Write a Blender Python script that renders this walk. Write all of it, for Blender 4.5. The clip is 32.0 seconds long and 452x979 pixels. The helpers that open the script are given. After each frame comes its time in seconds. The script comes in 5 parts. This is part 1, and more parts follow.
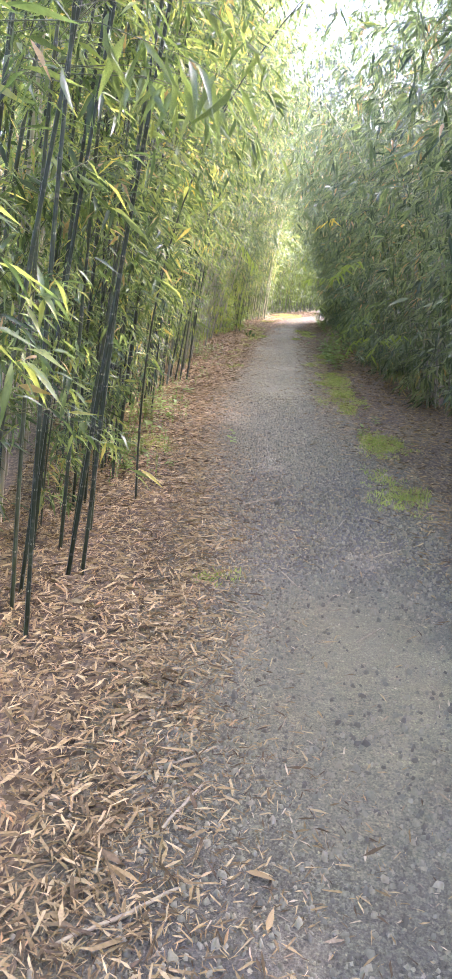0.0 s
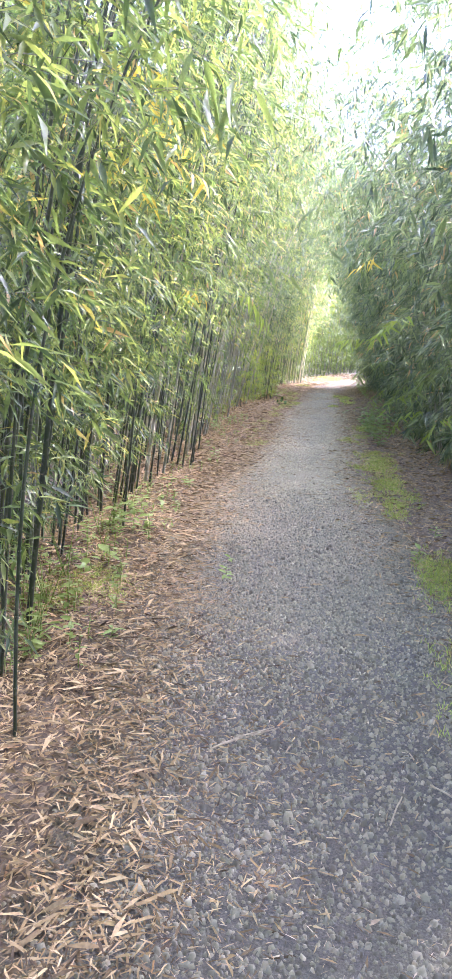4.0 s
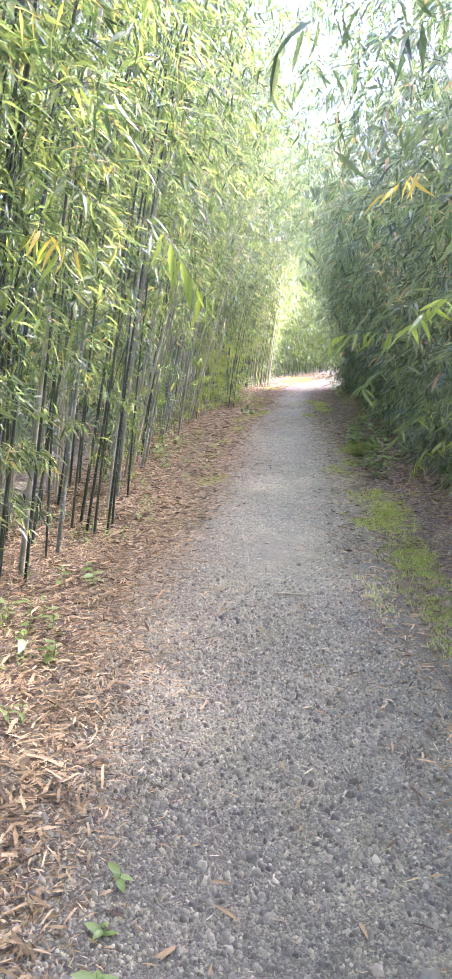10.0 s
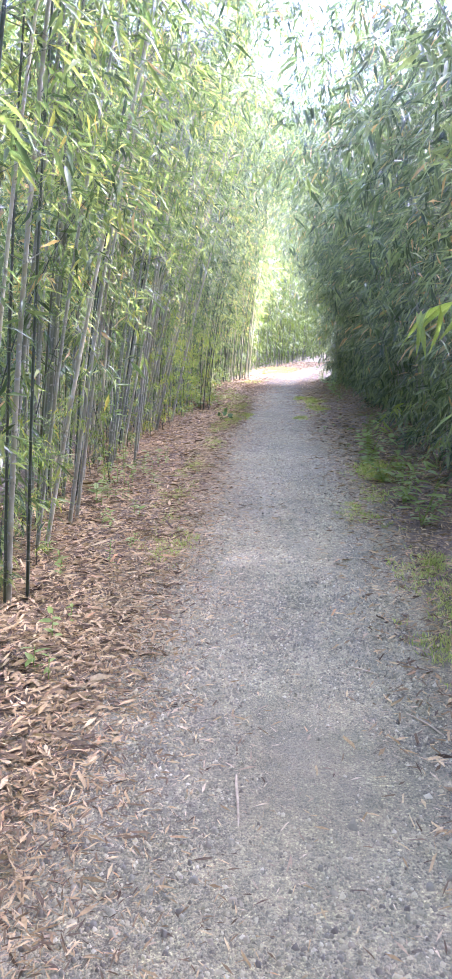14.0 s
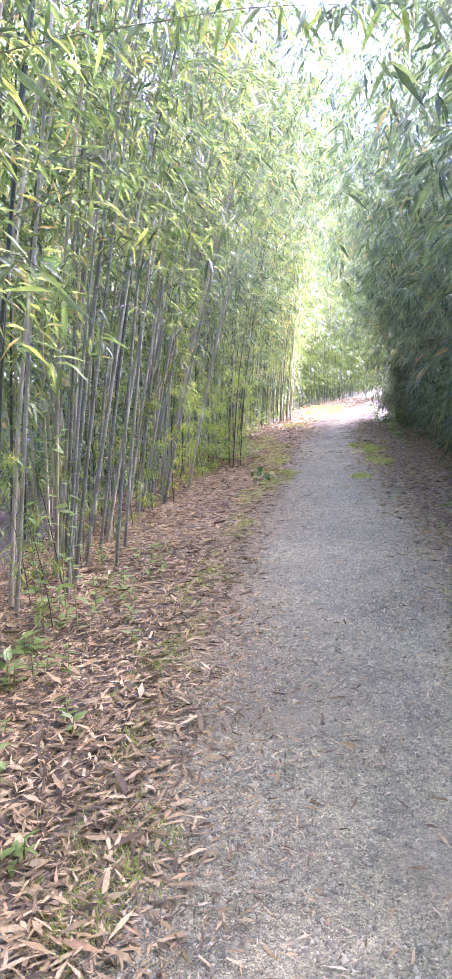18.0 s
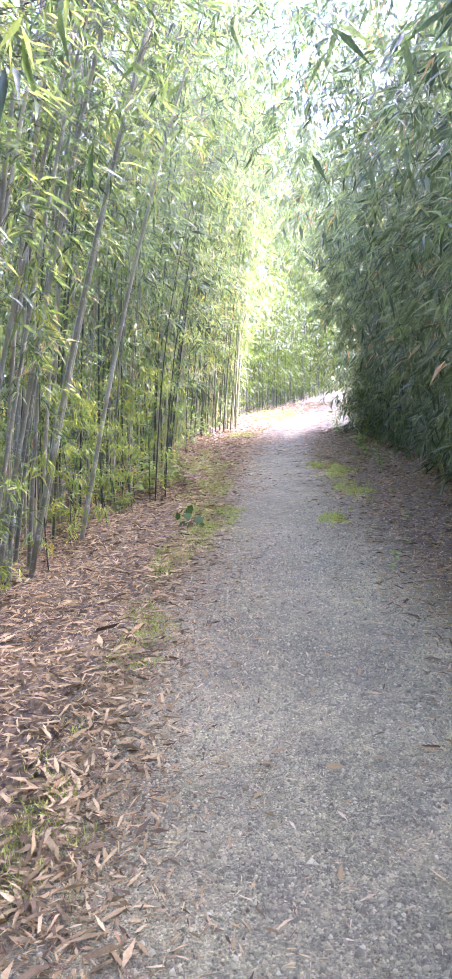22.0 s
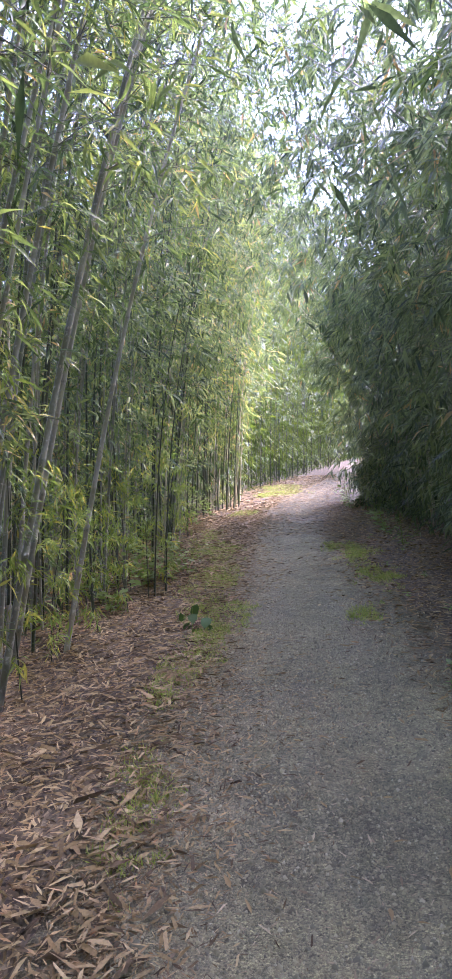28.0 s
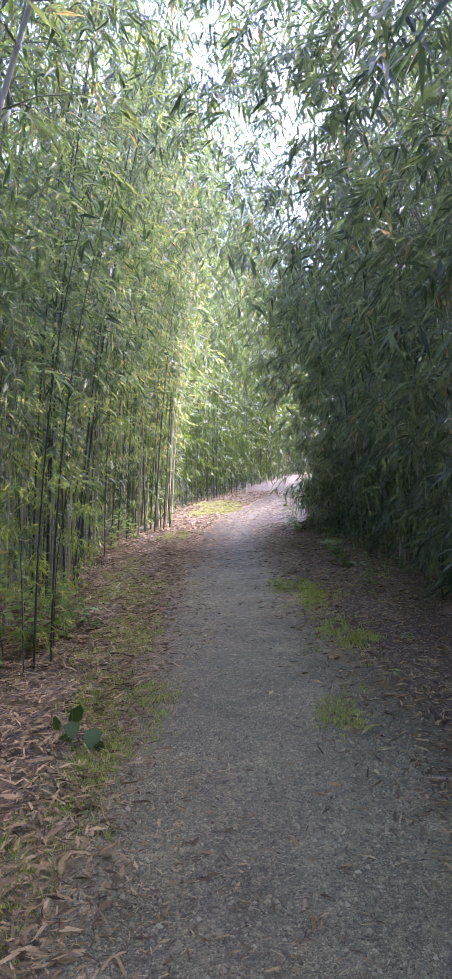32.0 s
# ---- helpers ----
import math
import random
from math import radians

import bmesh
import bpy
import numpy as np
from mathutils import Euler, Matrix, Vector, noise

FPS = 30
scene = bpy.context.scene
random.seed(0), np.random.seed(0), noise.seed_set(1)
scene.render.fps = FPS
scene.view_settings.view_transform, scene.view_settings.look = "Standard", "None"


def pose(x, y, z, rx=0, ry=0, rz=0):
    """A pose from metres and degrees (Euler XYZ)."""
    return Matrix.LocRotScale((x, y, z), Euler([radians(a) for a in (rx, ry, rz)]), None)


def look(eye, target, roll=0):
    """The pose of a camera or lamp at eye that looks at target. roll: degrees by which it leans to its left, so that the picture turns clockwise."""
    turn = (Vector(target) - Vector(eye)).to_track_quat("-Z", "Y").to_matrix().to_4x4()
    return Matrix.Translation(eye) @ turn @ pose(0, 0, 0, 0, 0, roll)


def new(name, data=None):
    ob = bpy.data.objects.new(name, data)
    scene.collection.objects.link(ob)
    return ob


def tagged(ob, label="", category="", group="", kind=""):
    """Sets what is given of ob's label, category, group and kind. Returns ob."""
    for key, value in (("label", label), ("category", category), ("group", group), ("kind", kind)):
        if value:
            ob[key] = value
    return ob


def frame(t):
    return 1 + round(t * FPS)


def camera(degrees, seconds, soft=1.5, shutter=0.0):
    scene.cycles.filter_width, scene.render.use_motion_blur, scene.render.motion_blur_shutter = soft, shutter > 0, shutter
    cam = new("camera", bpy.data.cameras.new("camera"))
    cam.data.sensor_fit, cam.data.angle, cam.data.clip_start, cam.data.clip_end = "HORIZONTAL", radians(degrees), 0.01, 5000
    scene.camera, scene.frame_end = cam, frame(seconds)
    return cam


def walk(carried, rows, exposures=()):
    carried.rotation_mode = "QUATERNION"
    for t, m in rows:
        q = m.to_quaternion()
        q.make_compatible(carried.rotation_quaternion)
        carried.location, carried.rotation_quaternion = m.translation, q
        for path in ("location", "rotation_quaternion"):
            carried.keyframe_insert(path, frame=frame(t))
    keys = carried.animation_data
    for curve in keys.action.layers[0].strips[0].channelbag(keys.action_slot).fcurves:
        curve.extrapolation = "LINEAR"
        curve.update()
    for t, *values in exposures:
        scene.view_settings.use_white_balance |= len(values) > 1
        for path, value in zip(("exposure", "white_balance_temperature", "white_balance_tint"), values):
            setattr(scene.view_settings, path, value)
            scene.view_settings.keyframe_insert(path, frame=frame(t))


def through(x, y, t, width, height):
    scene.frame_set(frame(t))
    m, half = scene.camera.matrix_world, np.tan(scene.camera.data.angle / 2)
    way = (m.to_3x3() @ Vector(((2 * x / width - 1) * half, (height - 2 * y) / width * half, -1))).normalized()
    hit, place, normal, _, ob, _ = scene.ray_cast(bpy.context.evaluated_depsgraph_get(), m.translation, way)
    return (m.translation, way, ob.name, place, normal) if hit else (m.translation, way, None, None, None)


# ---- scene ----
cam = camera(35.3, 32.0)
PATH = [
    (0, (0.732, 0.693, 1.531), (0.519, 2.599, 0.965), 3.2),
    (0.5, (0.725, 1.041, 1.541), (0.436, 2.946, 1.005), 3.1),
    (1, (0.745, 1.407, 1.558), (0.417, 3.313, 1.05), 3.4),
    (1.5, (0.769, 1.784, 1.548), (0.438, 3.697, 1.068), 3.3),
    (2, (0.82, 2.068, 1.55), (0.494, 3.986, 1.087), 3.8),
    (2.5, (0.841, 2.334, 1.508), (0.511, 4.253, 1.054), 3.5),
    (4.5, (0.739, 3.225, 1.559), (0.368, 5.15, 1.159), 1.5),
    (5, (0.694, 3.368, 1.56), (0.277, 5.283, 1.164), 1.3),
    (5.5, (0.676, 3.497, 1.564), (0.25, 5.407, 1.153), 1.5),
    (6, (0.631, 3.71, 1.546), (0.252, 5.628, 1.124), 1.5),
    (6.5, (0.567, 3.957, 1.555), (0.259, 5.888, 1.135), 1.7),
    (7, (0.585, 4.242, 1.554), (0.315, 6.183, 1.154), 2.0),
    (7.5, (0.556, 4.524, 1.559), (0.327, 6.474, 1.176), 2.0),
    (8, (0.504, 4.828, 1.563), (0.313, 6.781, 1.179), 1.9),
    (8.5, (0.532, 5.143, 1.571), (0.338, 7.098, 1.192), 1.7),
    (9, (0.504, 5.433, 1.579), (0.303, 7.388, 1.211), 1.6),
    (9.5, (0.461, 5.775, 1.579), (0.246, 7.726, 1.195), 1.6),
    (10, (0.474, 6.097, 1.548), (0.218, 8.037, 1.135), 1.7),
    (10.5, (0.439, 6.408, 1.523), (0.159, 8.337, 1.075), 1.5),
    (11, (0.377, 6.755, 1.518), (0.095, 8.678, 1.045), 1.3),
    (11.5, (0.348, 7.122, 1.523), (0.069, 9.045, 1.049), 1.3),
    (12, (0.328, 7.466, 1.531), (0.065, 9.396, 1.078), 1.4),
    (12.5, (0.299, 7.848, 1.535), (0.052, 9.784, 1.097), 1.4),
    (13, (0.279, 8.198, 1.541), (0.042, 10.136, 1.107), 0.8),
    (13.5, (0.2, 8.575, 1.544), (-0.016, 10.516, 1.109), 0.2),
    (14, (0.183, 8.948, 1.527), (-0.022, 10.888, 1.085), -0.1),
    (14.5, (0.162, 9.293, 1.542), (-0.022, 11.231, 1.082), -0.9),
    (16.5, (0.059, 10.947, 1.457), (-0.146, 12.899, 1.075), -2.1),
    (17, (0.039, 11.29, 1.461), (-0.2, 13.242, 1.096), -2.2),
    (17.5, (-0.006, 11.621, 1.47), (-0.294, 13.569, 1.123), -2.2),
    (18, (-0.008, 11.958, 1.472), (-0.341, 13.901, 1.136), -2.4),
    (18.5, (-0.017, 12.331, 1.452), (-0.359, 14.273, 1.118), -2.7),
    (19, (-0.077, 12.71, 1.451), (-0.397, 14.656, 1.114), -2.9),
    (19.5, (-0.101, 13.092, 1.432), (-0.381, 15.043, 1.094), -2.8),
    (20, (-0.132, 13.43, 1.445), (-0.364, 15.39, 1.121), -2.5),
    (20.5, (-0.138, 13.766, 1.428), (-0.345, 15.731, 1.12), -2.0),
    (21, (-0.136, 14.105, 1.417), (-0.321, 16.072, 1.103), -1.9),
    (21.5, (-0.164, 14.476, 1.414), (-0.338, 16.441, 1.089), -1.8),
    (22, (-0.179, 14.837, 1.404), (-0.365, 16.799, 1.067), -1.8),
    (22.5, (-0.211, 15.166, 1.403), (-0.403, 17.126, 1.053), -1.9),
    (23, (-0.243, 15.431, 1.412), (-0.441, 17.391, 1.063), -1.7),
    (23.5, (-0.249, 15.6, 1.415), (-0.423, 17.563, 1.075), -1.4),
    (24, (-0.279, 15.679, 1.435), (-0.35, 17.65, 1.103), -1.5),
    (24.5, (-0.283, 15.712, 1.441), (-0.229, 17.689, 1.141), -1.5),
    (25, (-0.259, 15.732, 1.433), (-0.111, 17.711, 1.187), -1.2),
    (25.5, (-0.268, 15.738, 1.433), (-0.166, 17.726, 1.242), -1.9),
    (26, (-0.294, 15.729, 1.427), (-0.369, 17.721, 1.268), -3.8),
    (26.5, (-0.336, 15.706, 1.437), (-0.571, 17.688, 1.305), -5.2),
    (28.5, (-0.307, 15.798, 1.402), (-0.467, 17.787, 1.278), -2.9),
    (29, (-0.27, 15.935, 1.41), (-0.428, 17.926, 1.31), -2.3),
    (29.5, (-0.269, 16.191, 1.39), (-0.418, 18.183, 1.291), -2.4),
    (30, (-0.323, 16.461, 1.388), (-0.444, 18.455, 1.294), -2.5),
    (30.5, (-0.335, 16.75, 1.38), (-0.427, 18.746, 1.294), -2.4),
    (31, (-0.35, 17.041, 1.377), (-0.402, 19.038, 1.289), -2.3),
    (31.5, (-0.362, 17.369, 1.381), (-0.381, 19.367, 1.287), -2.2),
    (32, (-0.334, 17.695, 1.374), (-0.339, 19.692, 1.271), -2.4),
]
walk(cam, [(t, look(eye, target, roll)) for t, eye, target, roll in PATH],
     [(0, 4.7, 5650, 40), (2.5, 4.45, 5550, 40), (4.5, 5.06, 5300, 41), (9, 5.02, 5350, 42), (14, 5.08, 5080, 46), (18, 5.1, 5150, 49), (20, 5.12, 5200, 48), (24.9, 5.26, 5150, 46), (26, 4.15, 5250, 45), (32, 3.93, 5150, 45)])

# ---- world and sun ----
SUN_AZ, SUN_EL = 56.0, 50.0          # degrees to the right of +y, and above the ground
world = bpy.data.worlds.new("sky_world")
scene.world = world
world.use_nodes = True
wn = world.node_tree.nodes
sky = wn.new("ShaderNodeTexSky")
sky.sky_type = "NISHITA"
sky.sun_disc = False
sky.sun_elevation = radians(SUN_EL)
sky.sun_rotation = radians(SUN_AZ)
sky.air_density = 1.0
sky.dust_density = 3.5
wn["Background"].inputs["Strength"].default_value = 0.15
world.node_tree.links.new(sky.outputs[0], wn["Background"].inputs["Color"])
sun_data = bpy.data.lights.new("sun", "SUN")
sun_data.energy, sun_data.angle, sun_data.color = 0.47, radians(2.0), (1.0, 0.95, 0.86)
sun = new("sun", sun_data)
to_sun = Vector((math.sin(radians(SUN_AZ)) * math.cos(radians(SUN_EL)), math.cos(radians(SUN_AZ)) * math.cos(radians(SUN_EL)), math.sin(radians(SUN_EL))))
sun.matrix_world = look(to_sun * 60, (0, 0, 0))

# ---- materials ----
rng = np.random.default_rng(7)


def material(name):
    m = bpy.data.materials.new(name)
    m.use_nodes = True
    nt = m.node_tree
    nt.nodes.clear()
    return m, nt, nt.nodes, nt.links


def ramp(nodes, stops):
    r = nodes.new("ShaderNodeValToRGB")
    els = r.color_ramp.elements
    while len(els) < len(stops):
        els.new(0.5)
    for e, (p, c) in zip(els, stops):
        e.position, e.color = p, (*c, 1)
    return r


def tex_noise(nodes, links, scale, detail=4.0, rough=0.6, stretch=None, coord="Object"):
    tc = nodes.new("ShaderNodeTexCoord")
    n = nodes.new("ShaderNodeTexNoise")
    n.inputs["Scale"].default_value, n.inputs["Detail"].default_value, n.inputs["Roughness"].default_value = scale, detail, rough
    src = tc.outputs[coord]
    if stretch:
        mp = nodes.new("ShaderNodeMapping")
        mp.inputs["Scale"].default_value = stretch
        links.new(src, mp.inputs["Vector"])
        src = mp.outputs["Vector"]
    links.new(src, n.inputs["Vector"])
    return n


def mix_colour(nodes, links, fac, a, b, mode="MIX"):
    m = nodes.new("ShaderNodeMix")
    m.data_type, m.blend_type = "RGBA", mode
    for sock, v in ((m.inputs[0], fac), (m.inputs[6], a), (m.inputs[7], b)):
        if isinstance(v, (int, float)):
            sock.default_value = v
        elif isinstance(v, tuple):
            sock.default_value = (*v, 1)
        else:
            links.new(v, sock)
    return m.outputs[2]


def leaf_material(name, stops, through, gloss=0.4, dry=False, glow=(1.95, 1.95, 0.98)):
    """Leaves: each leaf takes its own tone, and light shines through the blade."""
    m, nt, nodes, links = material(name)
    geo = nodes.new("ShaderNodeNewGeometry")
    info = nodes.new("ShaderNodeObjectInfo")
    add = nodes.new("ShaderNodeMath")
    add.operation = "MULTIPLY_ADD"
    links.new(info.outputs["Random"], add.inputs[0])
    add.inputs[1].default_value = 0.14
    links.new(geo.outputs["Random Per Island"], add.inputs[2])
    sub = nodes.new("ShaderNodeMath")
    sub.operation = "SUBTRACT"
    links.new(add.outputs[0], sub.inputs[0])
    sub.inputs[1].default_value = 0.07
    r = ramp(nodes, stops)
    links.new(sub.outputs[0], r.inputs[0])
    n = tex_noise(nodes, links, 60.0 if not dry else 90.0, 3.0, 0.6, (1, 1, 0.5))
    vr = ramp(nodes, [(0.3, (0.72, 0.72, 0.7)), (0.7, (1.15, 1.12, 1.1))])
    links.new(n.outputs[0], vr.inputs[0])
    col = mix_colour(nodes, links, 1.0, r.outputs[0], vr.outputs[0], "MULTIPLY")
    p = nodes.new("ShaderNodeBsdfPrincipled")
    links.new(col, p.inputs["Base Color"])
    p.inputs["Roughness"].default_value = gloss
    p.inputs["Specular IOR Level"].default_value = 0.5 if not dry else 0.2
    out = nodes.new("ShaderNodeOutputMaterial")
    tr = nodes.new("ShaderNodeBsdfTranslucent")
    bright = mix_colour(nodes, links, 1.0, col, glow if not dry else (1.1, 1.0, 0.8), "MULTIPLY")
    links.new(bright, tr.inputs["Color"])
    mx = nodes.new("ShaderNodeMixShader")
    mx.inputs[0].default_value = through
    links.new(p.outputs[0], mx.inputs[1])
    links.new(tr.outputs[0], mx.inputs[2])
    links.new(mx.outputs[0], out.inputs[0])
    return m


def rough_material(name, a, b, scale, rough=0.85, bump=0.3, bump_scale=None, stretch=None, spots=None):
    m, nt, nodes, links = material(name)
    n = tex_noise(nodes, links, scale, 6.0, 0.65, stretch)
    r = ramp(nodes, [(0.3, a), (0.7, b)])
    links.new(n.outputs[0], r.inputs[0])
    col = r.outputs[0]
    if spots:
        info = nodes.new("ShaderNodeObjectInfo")
        geo = nodes.new("ShaderNodeNewGeometry")
        s = ramp(nodes, spots)
        add = nodes.new("ShaderNodeMath")
        add.operation = "ADD"
        links.new(info.outputs["Random"], add.inputs[0])
        links.new(geo.outputs["Random Per Island"], add.inputs[1])
        fr = nodes.new("ShaderNodeMath")
        fr.operation = "FRACT"
        links.new(add.outputs[0], fr.inputs[0])
        links.new(fr.outputs[0], s.inputs[0])
        col = mix_colour(nodes, links, 1.0, col, s.outputs[0], "MULTIPLY")
    p = nodes.new("ShaderNodeBsdfPrincipled")
    links.new(col, p.inputs["Base Color"])
    p.inputs["Roughness"].default_value = rough
    n2 = tex_noise(nodes, links, bump_scale or scale * 4, 5.0, 0.7, stretch)
    b2 = nodes.new("ShaderNodeBump")
    b2.inputs["Strength"].default_value, b2.inputs["Distance"].default_value = bump, 0.01
    links.new(n2.outputs[0], b2.inputs["Height"])
    links.new(b2.outputs[0], p.inputs["Normal"])
    out = nodes.new("ShaderNodeOutputMaterial")
    links.new(p.outputs[0], out.inputs[0])
    return m


GREENS = [(0.0, (0.035, 0.06, 0.03)), (0.35, (0.085, 0.128, 0.052)), (0.7, (0.15, 0.2, 0.075)), (0.93, (0.235, 0.27, 0.088)), (0.975, (0.36, 0.31, 0.09)), (1.0, (0.32, 0.23, 0.12))]
M_LEAF = leaf_material("bamboo_leaf", GREENS, 0.5)
# the same bamboo leaf darker and bluer, its shade put into the colour
M_LEAF_SHADED = leaf_material("bamboo_leaf_shaded", [(0.0, (0.034, 0.056, 0.039)), (0.5, (0.09, 0.126, 0.077)), (0.96, (0.18, 0.228, 0.12)), (1.0, (0.3, 0.2, 0.11))], 0.5, 0.3)
# young bright leaves, with the sun that strikes them put into the colour
M_FRESH_LIT = leaf_material("fresh_lit_leaf", [(0.0, (0.12, 0.18, 0.045)), (0.7, (0.19, 0.25, 0.06)), (1.0, (0.34, 0.31, 0.07))], 0.55)
M_YELLOW = leaf_material("yellow_leaf", [(0.0, (0.3, 0.26, 0.05)), (0.6, (0.42, 0.33, 0.06)), (1.0, (0.4, 0.22, 0.06))], 0.45)
M_WEED = leaf_material("weed_leaf", [(0.0, (0.075, 0.125, 0.03)), (1.0, (0.18, 0.25, 0.05))], 0.4)
M_WEED_DARK = leaf_material("dark_weed_leaf", [(0.0, (0.03, 0.066, 0.012)), (0.75, (0.05, 0.105, 0.018)), (1.0, (0.16, 0.24, 0.05))], 0.3, 0.65)
M_GRASS = leaf_material("grass_blade", [(0.0, (0.17, 0.24, 0.05)), (0.6, (0.27, 0.34, 0.075)), (0.88, (0.34, 0.36, 0.11)), (1.0, (0.42, 0.36, 0.19))], 0.45)
# bamboo leaf darkened for the bend, to hold down the sunlight there
M_LEAF_DIMMED = leaf_material("dimmed_grove_leaf", [(0.0, (0.035, 0.059, 0.012)), (0.5, (0.066, 0.098, 0.017)), (1.0, (0.118, 0.138, 0.022))], 0.45, 0.5, glow=(1.75, 1.9, 0.65))
M_DRY = leaf_material("dry_leaf", [(0.0, (0.08, 0.058, 0.031)), (0.3, (0.168, 0.122, 0.056)), (0.64, (0.305, 0.223, 0.098)), (0.93, (0.44, 0.35, 0.18)), (1.0, (0.34, 0.182, 0.068))], 0.15, 0.7, True)
M_STRAW = leaf_material("straw_bits", [(0.0, (0.2, 0.155, 0.09)), (0.5, (0.33, 0.26, 0.155)), (1.0, (0.5, 0.41, 0.26))], 0.1, 0.7, True)
M_TWIG = rough_material("dry_twig", (0.2, 0.16, 0.092), (0.39, 0.32, 0.19), 30, 0.8, 0.3, 120, (1, 1, 1))


def culm_material(name, a, b, node_ring):
    m, nt, nodes, links = material(name)
    n = tex_noise(nodes, links, 9.0, 5.0, 0.6, (1, 1, 0.25))
    r = ramp(nodes, [(0.3, a), (0.7, b)])
    links.new(n.outputs[0], r.inputs[0])
    info = nodes.new("ShaderNodeObjectInfo")
    s = ramp(nodes, [(0.0, (0.6, 0.65, 0.6)), (0.6, (1.0, 1.0, 1.0)), (1.0, (1.5, 1.35, 1.15))])
    links.new(info.outputs["Random"], s.inputs[0])
    col = mix_colour(nodes, links, 1.0, r.outputs[0], s.outputs[0], "MULTIPLY")
    blot = tex_noise(nodes, links, 45.0, 3.0, 0.5)
    br = ramp(nodes, [(0.58, (0, 0, 0)), (0.68, (1, 1, 1))])
    links.new(blot.outputs[0], br.inputs[0])
    col = mix_colour(nodes, links, br.outputs[0], col, node_ring)
    p = nodes.new("ShaderNodeBsdfPrincipled")
    links.new(col, p.inputs["Base Color"])
    p.inputs["Roughness"].default_value = 0.42
    out = nodes.new("ShaderNodeOutputMaterial")
    links.new(p.outputs[0], out.inputs[0])
    return m


M_CULM = culm_material("green_culm", (0.02, 0.03, 0.013), (0.05, 0.062, 0.026), (0.085, 0.085, 0.06))
M_CULM_OLD = culm_material("old_culm", (0.15, 0.15, 0.095), (0.27, 0.26, 0.17), (0.33, 0.32, 0.26))
M_BRANCH = culm_material("bamboo_branch", (0.05, 0.07, 0.02), (0.12, 0.12, 0.05), (0.15, 0.13, 0.08))


def ground_material():
    m, nt, nodes, links = material("forest_soil")
    n = tex_noise(nodes, links, 0.6, 6.0, 0.6)
    r = ramp(nodes, [(0.3, (0.058, 0.047, 0.027)), (0.5, (0.1, 0.08, 0.044)), (0.72, (0.079, 0.064, 0.035))])
    links.new(n.outputs[0], r.inputs[0])
    col = r.outputs[0]
    for scale, turn, strength in ((75.0, 0.4, 0.8), (60.0, 1.7, 0.7)):
        tc = nodes.new("ShaderNodeTexCoord")
        mp = nodes.new("ShaderNodeMapping")
        mp.inputs["Rotation"].default_value = (0, 0, turn)
        mp.inputs["Scale"].default_value = (1, 0.4, 1)
        links.new(tc.outputs["Object"], mp.inputs["Vector"])
        v = nodes.new("ShaderNodeTexVoronoi")
        v.inputs["Scale"].default_value = scale
        links.new(mp.outputs[0], v.inputs["Vector"])
        hsv = nodes.new("ShaderNodeSeparateColor")
        links.new(v.outputs["Color"], hsv.inputs[0])
        lr = ramp(nodes, [(0.0, (0.45, 0.42, 0.4)), (0.6, (1.1, 1.05, 1.0)), (1.0, (1.8, 1.75, 1.7))])
        links.new(hsv.outputs[0], lr.inputs[0])
        col = mix_colour(nodes, links, strength, col, lr.outputs[0], "MULTIPLY")
    p = nodes.new("ShaderNodeBsdfPrincipled")
    links.new(col, p.inputs["Base Color"])
    p.inputs["Roughness"].default_value = 0.9
    b2 = nodes.new("ShaderNodeBump")
    b2.inputs["Strength"].default_value, b2.inputs["Distance"].default_value = 0.5, 0.008
    links.new(v.outputs["Distance"], b2.inputs["Height"])
    links.new(b2.outputs[0], p.inputs["Normal"])
    out = nodes.new("ShaderNodeOutputMaterial")
    links.new(p.outputs[0], out.inputs[0])
    return m


